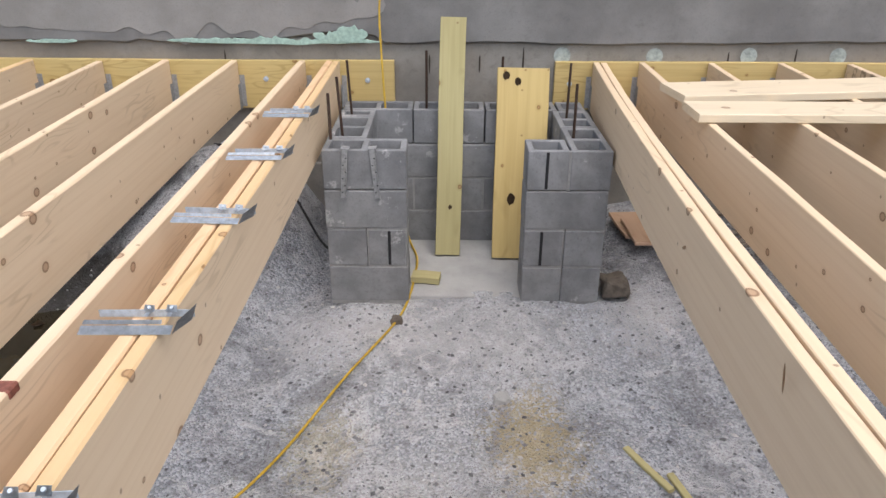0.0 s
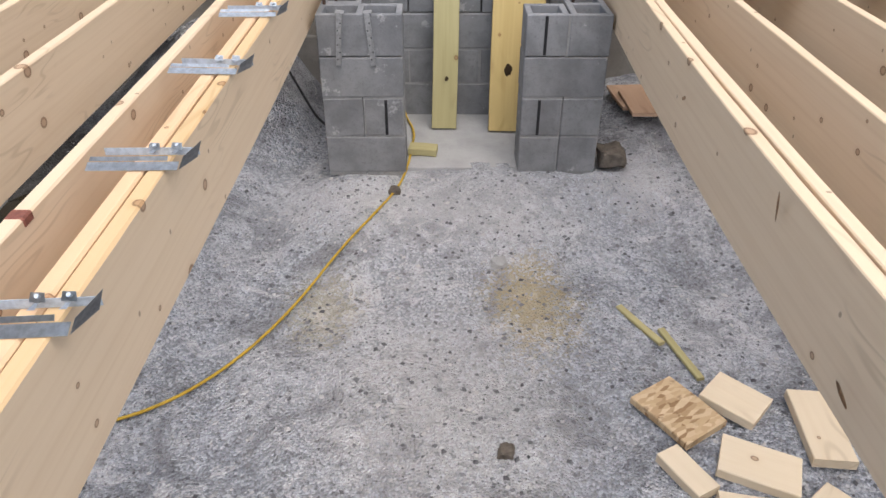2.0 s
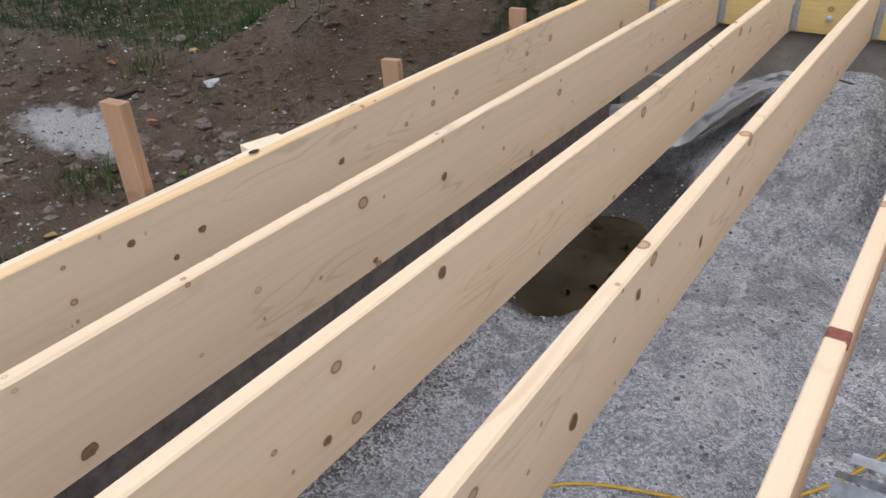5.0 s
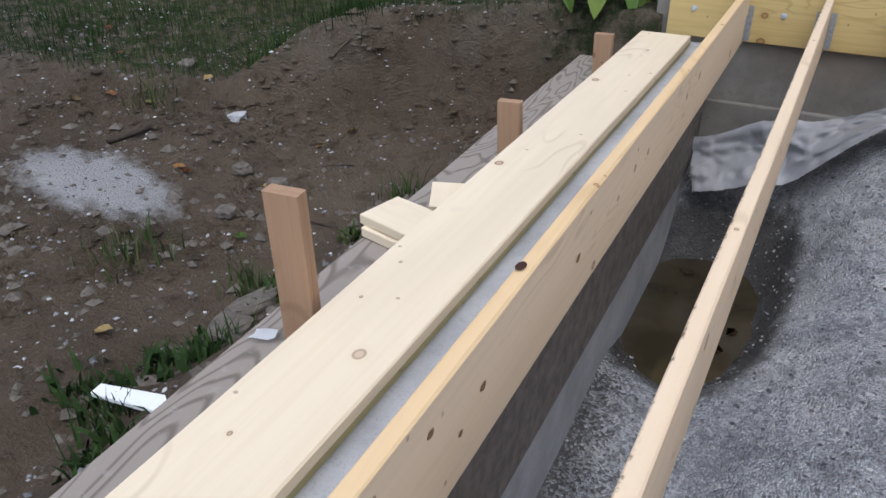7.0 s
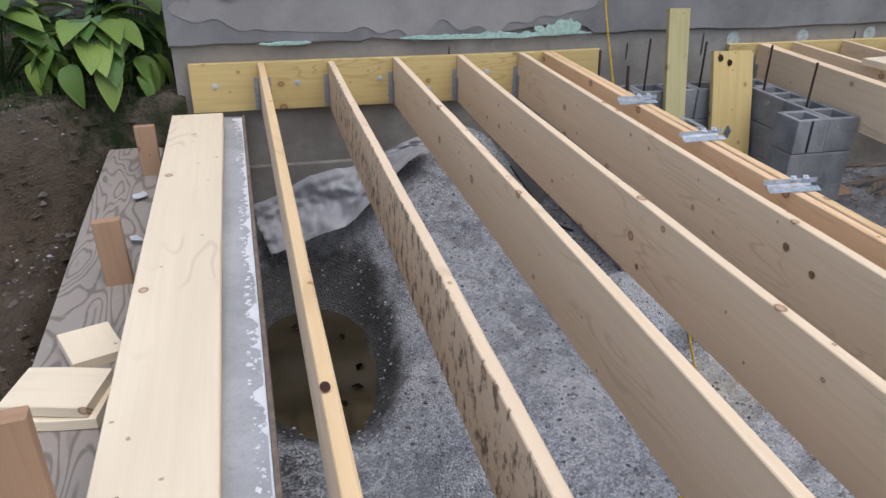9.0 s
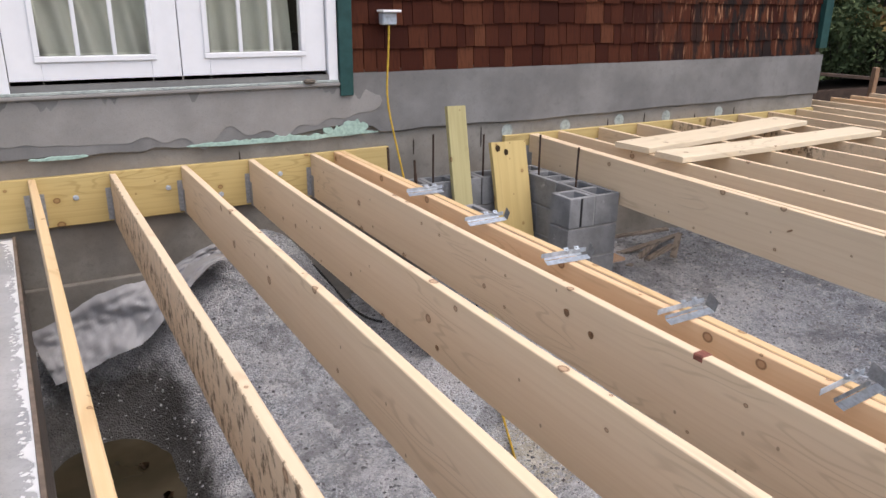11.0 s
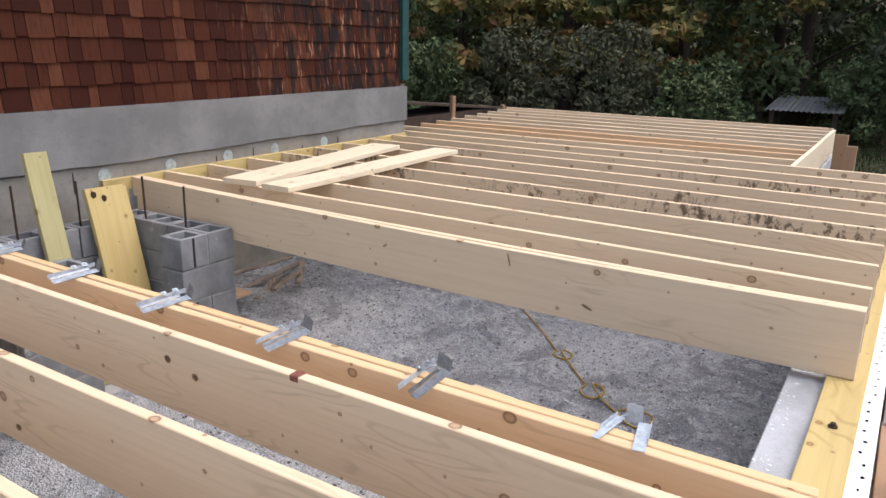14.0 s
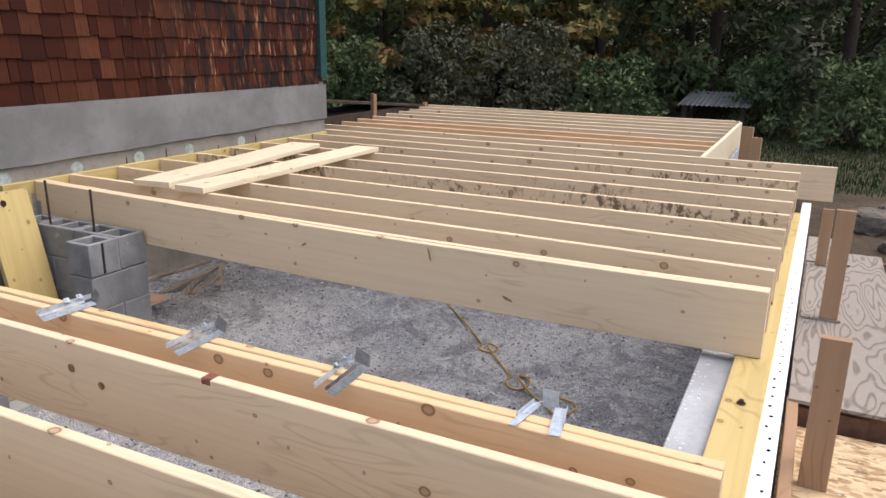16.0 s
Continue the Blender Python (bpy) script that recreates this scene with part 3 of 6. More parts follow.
part("slab", box(-0.26, 0.70, 3.55, 4.26, -0.06, 0.004, 0.004), SLAB, tagged(new("slab_base"), "smooth pale concrete pad between the block piers", "slab", kind="structure"))

# ---- old house ----
house = thing("house", "shingled house with parged concrete foundation and french doors", "house", kind="structure")
HX0, HX1 = -2.84, 4.42
part("foundation", box(HX0, HX1, WALL, WALL + 0.3, -0.7, 1.52, 0), FOUNDATION, house)
part("footing", box(HX0, -0.5, WALL - 0.045, WALL - 0.002, -0.7, 0.36, 0.006), FOUNDATION, house)


def parge_bm():
    bm = bmesh.new()
    n = 120
    rows = []
    for i in range(n + 1):
        x = HX0 - 0.01 + (HX1 + 0.02 - HX0) * i / n
        lo = 1.098 + 0.012 * nz(x, 0, 1.5) + 0.008 * nz(x, 0, 6)
        if -1.7 < x < -0.28:
            lo += 0.02 * max(0, nz(x, 2, 5) + 0.3) + 0.05 * smooth(x, -1.0, -0.55) * smooth(-x, 0.25, 0.32)
        lo += 0.03 * smooth(x, 1.0, 4.4)
        cols = []
        for k, z in enumerate((lo, lo + 0.012, 1.2, 1.35, 1.50)):
            d = 0.028 if k else 0.012
            cols.append((bm.verts.new((x, WALL - d - 0.003 * nz(x, z, 3), z))))
        cols.insert(0, bm.verts.new((x, WALL + 0.004, lo)))
        rows.append(cols)
    for a, b in zip(rows, rows[1:]):
        for j in range(5):
            bm.faces.new((a[j], b[j], b[j + 1], a[j + 1]))
    bmesh.ops.recalc_face_normals(bm, faces=bm.faces)
    for f in bm.faces:
        if f.normal.y > 0.5:
            f.normal_flip()
    return bm


part("parge_coat", parge_bm(), PARGE, house, "grey cement parging with a ragged lower edge")


def ragged(x0, x1, lo, hi, seed, y, drop=0.5, thick=0.002):
    """A thin patch with an uneven outline, standing just proud of a wall."""
    bm = bmesh.new()
    n = 160
    prev = None
    for i in range(n + 1):
        f = i / n
        x = x0 + (x1 - x0) * f
        e = math.sin(math.pi * f) ** 0.4
        mid = (lo + hi) / 2
        t = mid + (hi - mid) * e * (0.7 + 0.8 * nz(x, seed, 6) + 0.6 * nz(x, seed, 19) + 0.35 * nz(x, seed, 47))
        b = mid - (mid - lo) * e * (0.8 + drop * nz(x, seed + 3, 6))
        t = min(t, 1.422) if hi > 1.3 else t
        cur = [bm.verts.new((x, y, b)), bm.verts.new((x, y - thick, b + 0.002)), bm.verts.new((x, y - thick, t - 0.002)), bm.verts.new((x, y, t))]
        if prev:
            for j in range(3):
                bm.faces.new((prev[j], cur[j], cur[j + 1], prev[j + 1]))
        prev = cur
    bmesh.ops.recalc_face_normals(bm, faces=bm.faces)
    return bm


part("parge_patch", ragged(-2.82, -0.23, 1.11, 1.52, 7, WALL - 0.0315, thick=0.0008), PARGE_PATCH, house, "paler dusty parging under the door")
part("foam_edge", ragged(-1.52, -0.26, 1.088, 1.135, 4, WALL - 0.037, thick=0.004), GREEN_FOAM, house, "pale green foam board showing through")
part("foam_edge", ragged(-0.66, -0.34, 1.10, 1.20, 9, WALL - 0.039, thick=0.004), GREEN_FOAM, house, "pale green foam board showing through")
part("foam_edge", ragged(-2.35, -2.05, 1.09, 1.12, 12, WALL - 0.037, thick=0.008), GREEN_FOAM, house, "pale green foam board showing through")
for px in (0.81, 1.36, 1.92, 2.45, 3.1):
    bm = bmesh.new()
    bmesh.ops.create_circle(bm, cap_ends=True, segments=20, radius=0.05, matrix=pose(px, WALL - 0.004, 1.03 + 0.03 * nz(px, 0, 3), 90))
    part("anchor_patch", bm, FILLER, house, "pale round patch of filler")
for px in (0.02, 0.32, 0.58, -1.2, 1.8, 2.2, 2.8, 3.3):
    bm = ragged(-0.005, 0.005, 0.9, 1.075, px * 7, 0, thick=0.003)
    part("crack", bm, plain("dark_stain", (0.06, 0.05, 0.042), 0.9), house, m=pose(px, WALL - 0.002, 0))

part("door_sill", box(-2.43, -0.54, WALL - 0.052, WALL - 0.004, 1.4485, 1.463, 0.002), FILLER, house, "pale worn door sill")
# framed wall above, with the door opening left free
DX0, DX1, DZ0, DZ1 = -2.44, -0.535, 1.40, 3.56
part("sheathing", box(DX1, HX1, WALL + 0.02, WALL + 0.16, 1.52, 4.4, 0), BROWN_BOARD, house)
part("sheathing", box(HX0, DX0, WALL + 0.02, WALL + 0.16, 1.52, 4.4, 0), BROWN_BOARD, house)
part("sheathing", box(DX0, DX1, WALL + 0.02, WALL + 0.16, DZ1, 4.4, 0), BROWN_BOARD, house)
part("side_wall", box(HX1 - 0.16, HX1, WALL + 0.162, 12.0, 0.2, 4.4, 0), BROWN_BOARD, house)
part("side_wall", box(HX0, HX0 + 0.16, WALL + 0.162, 12.0, 0.2, 4.4, 0), BROWN_BOARD, house)
part("rear_wall", box(HX0, HX1, 12.0, 12.2, 0.2, 4.4, 0), BROWN_BOARD, house)
part("roof_deck", box(HX0 - 0.3, HX1 + 0.3, WALL - 0.1, 12.4, 4.4, 4.6, 0), BROWN_BOARD, house)
part("inner_floor", box(HX0, HX1, WALL + 0.3, 12.0, 1.2, 1.44, 0), BROWN_BOARD, house)
part("corner_board", box(HX1 - 0.09, HX1 + 0.02, WALL - 0.045, WALL + 0.02, 1.56, 4.38, 0.003), GREEN_TRIM, house, "dark green painted corner board")
part("door_casing", box(-0.53, -0.44, WALL - 0.05, WALL + 0.02, 1.36, 3.66, 0.003), GREEN_TRIM, house, "dark green painted door casing")
part("door_casing", box(DX0 - 0.1, DX0 - 0.01, WALL - 0.05, WALL + 0.02, 1.36, 3.66, 0.003), GREEN_TRIM, house, "dark green painted door casing")

door = thing("door_1", "closed white french doors with gridded glass panes", "door", kind="structure")
part("door_frame", box(-0.60, -0.536, WALL - 0.03, WALL + 0.12, 1.45, 3.55, 0.003), WHITE_PAINT, door)
part("door_frame", box(DX0, DX0 + 0.062, WALL - 0.03, WALL + 0.12, 1.45, 3.55, 0.003), WHITE_PAINT, door)
part("door_frame", box(DX0, DX1, WALL - 0.03, WALL + 0.12, 3.552, 3.60, 0.003), WHITE_PAINT, door)
part("threshold", box(DX0 - 0.008, -0.532, WALL - 0.055, WALL + 0.12, 1.425, 1.448, 0.006), PARGE_PATCH, door, "worn pale threshold")
part("door_seal", box(DX0 + 0.064, -0.602, WALL + 0.006, WALL + 0.06, 1.449, 1.468, 0), DARK_GAP, door, "dark gap under the doors")


def door_leaf(x0, x1):
    leaf = part("door_leaf", box(x0, x0 + 0.16, WALL, WALL + 0.045, 1.47, 3.5, 0.002), WHITE_PAINT, door)
    bm = box(x1 - 0.16, x1, WALL, WALL + 0.045, 1.47, 3.5, 0.002)
    part("stile", bm, WHITE_PAINT, leaf)
    part("bottom_rail", box(x0 + 0.161, x1 - 0.161, WALL, WALL + 0.045, 1.47, 1.645, 0.001), WHITE_PAINT, leaf)
    part("top_rail", box(x0 + 0.161, x1 - 0.161, WALL, WALL + 0.045, 3.35, 3.5, 0.001), WHITE_PAINT, leaf)
    gx0, gx1 = x0 + 0.161, x1 - 0.161
    part("glazing_bead", box(gx0 - 0.03, gx1 + 0.03, WALL - 0.012, WALL - 0.001, 1.615, 1.645, 0.003), WHITE_PAINT, leaf)
    for sx in (gx0 - 0.03, gx1):
        part("glazing_bead", box(sx, sx + 0.03, WALL - 0.012, WALL - 0.001, 1.646, 3.38, 0.003), WHITE_PAINT, leaf)
    for k in (1, 2):
        xc = gx0 + (gx1 - gx0) * k / 3
        part("muntin", box(xc - 0.011, xc + 0.011, WALL - 0.008, WALL + 0.008, 1.646, 3.35, 0.003), WHITE_PAINT, leaf)
    for k in range(1, 5):
        zc = 1.646 + 0.341 * k
        part("muntin", box(gx0, gx1, WALL - 0.006, WALL + 0.006, zc - 0.011, zc + 0.011, 0.003), WHITE_PAINT, leaf)
    for i in range(3):
        for k in range(5):
            a = gx0 + (gx1 - gx0) * i / 3 + 0.012
            pane = part("pane", box(a, a + (gx1 - gx0) / 3 - 0.024, WALL + 0.012, WALL + 0.016, 1.66 + 0.341 * k, 1.975 + 0.341 * k, 0), GLASS, leaf)
            pane.visible_shadow = False


door_leaf(-1.488, -0.606)
door_leaf(-2.374, -1.494)


def curtain(x0, x1, slump, seed):
    bm = bmesh.new()
    prev = None
    n = 50
    for i in range(n + 1):
        f = i / n
        x = x0 + (x1 - x0) * f
        cur = []
        for k in range(9):
            z = 1.62 + 1.8 * k / 8
            y = WALL + 0.12 + 0.02 * math.sin(f * 34 + seed) + slump * 0.03 * nz(x * 3, z * 3, 1, seed)
            cur.append(bm.verts.new((x + slump * 0.05 * math.sin(z * 5), y, z)))
        if prev:
            for j in range(8):
                bm.faces.new((prev[j], cur[j], cur[j + 1], prev[j + 1]))
        prev = cur
    return bm


tagged(part("curtain", curtain(-1.36, -0.80, 0.3, 1), CURTAIN, smooth=True), "pale green-white curtain hanging behind the door glass", "curtain")
tagged(part("curtain", curtain(-2.25, -1.62, 1.0, 3), CURTAIN, smooth=True), "pale green-white curtain bunched behind the door glass", "curtain")

outlet = thing("outdoor_outlet", "grey weatherproof outlet box on the shingles", "outlet")
part("box", box(-0.245, -0.145, WALL - 0.095, WALL - 0.03, 1.80, 1.875, 0.006), STEEL, outlet)
part("cover", box(-0.26, -0.13, WALL - 0.135, WALL - 0.03, 1.877, 1.893, 0.004), WHITE_PAINT, outlet, "pale flip-up cover")
bm = bmesh.new()
bmesh.ops.create_icosphere(bm, subdivisions=2, radius=0.035, matrix=pose(-0.74, WALL - 0.06, 1.462) @ Matrix.Diagonal((1.2, 0.7, 0.5, 1)))
tagged(part("stone", bm, STONE, smooth=True), "small brown stone lying on the door threshold", "stone")


# ---- ledgers and joists ----
def joist(x, y0, y1, material, label, bow=0.0, x1=None, wane=0.004, z=TOP, deep=DEEP):
    x1 = x if x1 is None else x1
    y0 = south(x) if y0 == SILL else y0
    ang = math.degrees(math.atan2(-(x1 - x), y1 - y0))
    return board("joist", math.hypot(y1 - y0, x1 - x), 0.038, deep, material, pose(x, y0, z - deep / 2, 0, 0, ang), label, "joist", "floor joists", bow, wane)


SILL = "sill"


def south(x):
    """The south ends of the joists follow the wall, which runs slightly out of square."""
    return -0.004 - 0.0085 * x


LEDGER_Y = WALL - 0.021
for x0, x1 in ((-2.76, -0.19), (0.77, 4.40)):
    board("ledger", x1 - x0, 0.038, DEEP, TREATED, pose(x0, LEDGER_Y, TOP - DEEP / 2, 0, 0, -90), "yellowish treated ledger board bolted to the old foundation", "ledger", "ledger boards")


def bolt(x, z):
    b = thing("anchor_bolt", "galvanised anchor bolt and washer in the ledger", "bolt", "ledger bolts", m=pose(x, LEDGER_Y - 0.019, z, 90))
    w = bmesh.new()
    bmesh.ops.create_cone(w, cap_ends=True, segments=16, radius1=0.016, radius2=0.016, depth=0.003, matrix=pose(0, 0, 0.0015))
    part("washer", w, STEEL, b)
    h = bmesh.new()
    bmesh.ops.create_cone(h, cap_ends=True, segments=6, radius1=0.010, radius2=0.010, depth=0.012, matrix=pose(0, 0, 0.009))
    part("nut", h, STEEL, b)


for x, z in ((-2.62, 0.873), (-2.147, 0.874), (-1.646, 0.877), (-0.96, 0.89), (-0.35, 0.885), (0.86, 0.87), (-1.34, 0.80)):
    bolt(x, z)

LEFT = (-2.352, -1.940, -1.545, -1.138, -0.735)
RIGHT = tuple(1.283 + 0.411 * i for i in range(8))
END = WALL - 0.045
def edge_of(ob, material):
    """The narrow upper edge of a board, sawn from another part of the log, in its own tone."""
    ob.data.materials.append(material)
    for p in ob.data.polygons:
        if p.normal.z > 0.6:
            p.material_index = 1


first = joist(-2.270, SILL, END, PINE, "golden pine floor joist standing on edge beside the concrete wall", x1=-2.350)
second = joist(LEFT[1] + 0.018, SILL, END, PINE_MOULD, "pale pine floor joist with dark mould specks", x1=LEFT[1], z=TOP - 0.008)
third = joist(-1.515, SILL, END, PINE, "pale knotty pine floor joist standing on edge", bow=0.010, x1=LEFT[2])
fourth = joist(-1.108, SILL, END, PINE, "pale knotty pine floor joist standing on edge", bow=-0.022, x1=LEFT[3])
marked = joist(-0.737, SILL, END, PINE, "pale knotty pine floor joist with a red mark", x1=LEFT[4])
joist(-0.574, SILL, END, PINE_DARK, "pine floor joist doubled with its neighbour", bow=0.006)
edge_of(joist(-0.529, SILL, END, PINE, "pine floor joist doubled with its neighbour", x1=-0.530, bow=0.008), PINE_GOLD)
edge_of(first, PINE_GOLD)
opening = joist(0.885, SILL, END, PINE, "long pale pine joist edging the stair opening", x1=1.012, bow=-0.06)
joist(0.927, SILL, END, PINE, "pale pine joist doubled with its neighbour", x1=1.0535, bow=-0.06)
for i, x in enumerate(RIGHT):
    joist(x - 0.075, SILL, END, PINE_MOULD if i in (3, 4, 6) else PINE, "pale pine floor joist with dark mould specks" if i in (3, 4, 6) else "pale knotty pine floor joist standing on edge", bow=0.006 * (-1) ** i, x1=x)
joist(4.55, -0.30, 4.90, PINE, "long pale pine joist running past the house corner")
for i in range(9):
    joist(4.95 + 0.40 * i, 0.775, 5.03 + (0.03 * i if i < 6 else 0.06 * i - 0.16), PINE_DARK if i in (1, 2) else PINE, "pale pine floor joist of the far deck section", bow=0.006 * (-1) ** i)
board("rim_joist", 3.42, 0.038, DEEP, PINE_PALE, pose(4.572, 0.755, TOP - DEEP / 2, 0, 0, -90), "pale pine rim board closing the far joists", "rim joist")
def face_knot(owner, x, y, z, ry, rz, turn):
    """A dark bark-edged knot standing a hair proud of a joist's broad face."""
    bm = bmesh.new()
    vs = []
    for i in range(14):
        a = i / 14 * 2 * math.pi
        k = 1 + 0.25 * nz(math.cos(a) * 2 + y, math.sin(a) * 2, 1, z)
        vs.append(bm.verts.new((0, ry * k * math.cos(a), rz * k * math.sin(a))))
    f = bm.faces.new(vs)
    bmesh.ops.solidify(bm, geom=[f], thickness=0.002)
    ob = part("knot", bm, BARK_KNOT, owner, m=pose(x, y, z, turn, 0, 2))
    ob.matrix_parent_inverse = owner.matrix_basis.inverted()


BARK_KNOT = plain("bark_knot", (0.50, 0.32, 0.19), 0.8, 0, 0.45, 120)
face_knot(opening, 0.8310, 1.49, 0.955, 0.005, 0.034, -14)
face_knot(opening, 0.8260, 1.08, 0.80, 0.028, 0.007, 24)
face_knot(opening, 0.8530, 2.25, 0.90, 0.018, 0.006, -30)
for owner, x, y, z, ry, rz, turn in ((second, LEFT[1] + 0.0350, 0.578, 0.755, 0.020, 0.015, 10), (second, LEFT[1] + 0.0320, 1.473, 0.735, 0.012, 0.009, 0), (first, -2.2665, 0.973, 0.931, 0.013, 0.010, 0),
                                     (first, -2.2635, 0.784, 0.807, 0.015, 0.011, 15), (first, -2.2685, 1.086, 0.832, 0.010, 0.008, 0), (third, -1.494, 0.838, 0.788, 0.013, 0.010, 0)):
    face_knot(owner, x, y, z, ry, rz, turn)
for owner, x, y, z, ry, rz, turn in ((first, -2.2795, 1.760, 0.852, 0.016, 0.010, 20), (first, -2.2695, 1.183, 0.873, 0.014, 0.010, 0), (second, -1.9085, 1.825, 0.857, 0.015, 0.013, 10),
                                     (third, -1.4945, 1.236, 0.958, 0.015, 0.015, 0), (fourth, -1.1205, 1.870, 0.835, 0.013, 0.018, 0), (fourth, -1.1105, 1.120, 0.808, 0.017, 0.021, 10),
                                     (fourth, -1.115, 1.420, 0.928, 0.012, 0.016, 25), (fourth, -1.1650, 2.175, 0.773, 0.013, 0.011, 0), (marked, -0.7575, 1.965, 0.908, 0.015, 0.014, 0), (marked, -0.7575, 1.830, 0.876, 0.014, 0.013, 0)):
    face_knot(owner, x, y, z, ry, rz, turn)
bm = bmesh.new()
bmesh.ops.create_circle(bm, cap_ends=True, segments=12, radius=0.013)
hole = part("knot", bm, plain("dark_knot_hole", (0.06, 0.022, 0.012), 0.7, 0, 0.5, 150), first, "dark red-brown knot hole in the upper edge", m=pose(-2.303, 1.43, TOP + 0.004) @ Matrix.Diagonal((0.9, 1.5, 1, 1)))
hole.matrix_parent_inverse = first.matrix_basis.inverted()
# red knot mark
bm = box(-0.7565, -0.715, 1.36, 1.40, TOP - 0.02, TOP + 0.0032, 0.004)
mark = part("red_knot", bm, RED_PAINT, marked, "dark red-brown knot at the joist edge")
mark.matrix_parent_inverse = marked.matrix_basis.inverted()


def hanger(x, wide):
    h = thing("joist_hanger", "galvanised joist hanger nailed to the ledger", "hanger", "joist hangers", m=pose(x, WALL - 0.04, PLATE))
    t = 0.002
    for s in (-1, 1):
        part("flange", box(min(s * wide / 2, s * (wide / 2 + 0.03)), max(s * wide / 2, s * (wide / 2 + 0.03)), -t - 0.001, -0.001, 0.01, 0.20, 0), STEEL_DULL, h)
        xa = s * (wide / 2 + 0.001)
        part("side_plate", box(min(xa, xa + s * t), max(xa, xa + s * t), -0.05, -0.0035, 0.002, 0.15, 0), STEEL_DULL, h)
    part("seat", box(-wide / 2, wide / 2, -0.05, -0.0035, -0.004, -0.002, 0), STEEL_DULL, h)


for x in LEFT:
    hanger(x, 0.04)
hanger(-0.556, 0.1)
hanger(1.034, 0.09)
for x in RIGHT:
    hanger(x, 0.04)


# ---- spare hangers lying across the doubled joist ----
def sheet_metal(points, t=0.0016):
    """One flat plate of bent steel with the given corners."""
    bm = bmesh.new()
    f = bm.faces.new([bm.verts.new(p) for p in points])
    bmesh.ops.solidify(bm, geom=[f], thickness=t)
    bmesh.ops.recalc_face_normals(bm, faces=bm.faces)
    return bm


def bracket_proto():
    """A hanger lying on one side plate: the other stands behind it, the seat rises at the east end."""
    h = thing("joist_bracket", "loose galvanised joist hanger lying across the doubled joist", "bracket", "loose brackets", m=pose(-0.535, 3.36, TOP + 0.0035))
    part("front_plate", sheet_metal([(-0.145, -0.020, 0.001), (0.056, -0.020, 0.001), (0.056, 0.004, 0.010), (-0.145, 0.004, 0.010)]), STEEL, h)
    part("front_lip", sheet_metal([(-0.143, 0.006, 0.0115), (0.030, 0.006, 0.0115), (0.030, 0.013, 0.0190), (-0.140, 0.013, 0.0190)]), STEEL, h)
    # same steel as the plates, coloured darker for the seat's shaded side
    part("seat", sheet_metal([(0.059, -0.018, 0.001), (0.084, 0.046, 0.000), (0.100, 0.045, 0.042), (0.074, -0.016, 0.032)]), STEEL_DULL, h, "upright seat of the hanger, its shade put into the steel's colour")
    part("rear_plate", box(-0.125, 0.088, 0.0545, 0.0561, 0.002, 0.020, 0), STEEL, h)
    for xx in (-0.010, 0.040):
        tab = part("tab", sheet_metal([(xx - 0.013, 0.048, 0.019), (xx + 0.013, 0.047, 0.018), (xx + 0.011, 0.058, 0.030), (xx - 0.011, 0.059, 0.031)]), STEEL, h)
        bm = bmesh.new()
        bmesh.ops.create_cone(bm, cap_ends=True, segments=10, radius1=0.0045, radius2=0.004, depth=0.004, matrix=pose(xx, 0.053, 0.027, 35))
        part("nail_head", bm, STEEL, tab)
        part("prong", sheet_metal([(xx - 0.006, 0.022, 0.022), (xx + 0.006, 0.022, 0.022), (xx + 0.004, 0.046, 0.018), (xx - 0.004, 0.046, 0.018)]), STEEL, h)
    return h


proto = bracket_proto()
for y, a, dx in ((2.775, 2, 0.0), (2.19, -3, -0.004), (1.585, 1, 0.004), (1.02, 4, 0.0)):
    copy_thing(proto, pose(-0.535 + dx, y, TOP + 0.0035, 0, 0, a))

def open_hanger():
    """A hanger turned on its back: two arms splayed over the joist, its seat standing at the far edge."""
    h = thing("joist_bracket", "loose galvanised hanger with splayed arms on the doubled joist", "bracket", "loose brackets", m=pose(-0.53, 0.45, TOP + 0.004))
    part("seat", box(0.078, 0.080, -0.022, 0.022, -0.006, 0.046, 0), STEEL, h)
    for y0, y1, wide in ((0.034, 0.052, 0.022), (-0.030, -0.060, 0.032)):
        a = math.degrees(math.atan2(y1 - y0, -0.15))
        part("arm", box(0, math.hypot(0.15, y1 - y0), -wide / 2, wide / 2, 0, 0.002, 0), STEEL, h, m=pose(0.078, y0, 0.0, 0, -1.5, a))
        part("arm_lip", box(0, 0.10, -0.001, 0.001, 0, 0.012, 0), STEEL, h, m=pose(0.078, y0 + math.copysign(wide / 2 + 0.001, y0), 0.001, 0, -1.5, a))
    tube([(0.078, 0.02, 0.01), (0.05, 0.034, 0.018), (0.0, 0.04, 0.006)], 0.002, STEEL, "tab", parent=h)


open_hanger()

# ---- loose planks on the right-hand joists ----
PL = "pale pine plank lying loose across the joists"
board("plank", 2.08, 0.286, 0.038, PINE_PALE, pose(1.215, 3.755, TOP + 0.021, 0, 0, -90 + 8.2), PL, "plank", "loose planks", wane=0.002)
board("plank", 2.17, 0.235, 0.038, PINE_PALE, pose(1.20, 3.405, TOP + 0.021, 0, 0, -90 + 1.2), PL, "plank", "loose planks", wane=0.002)

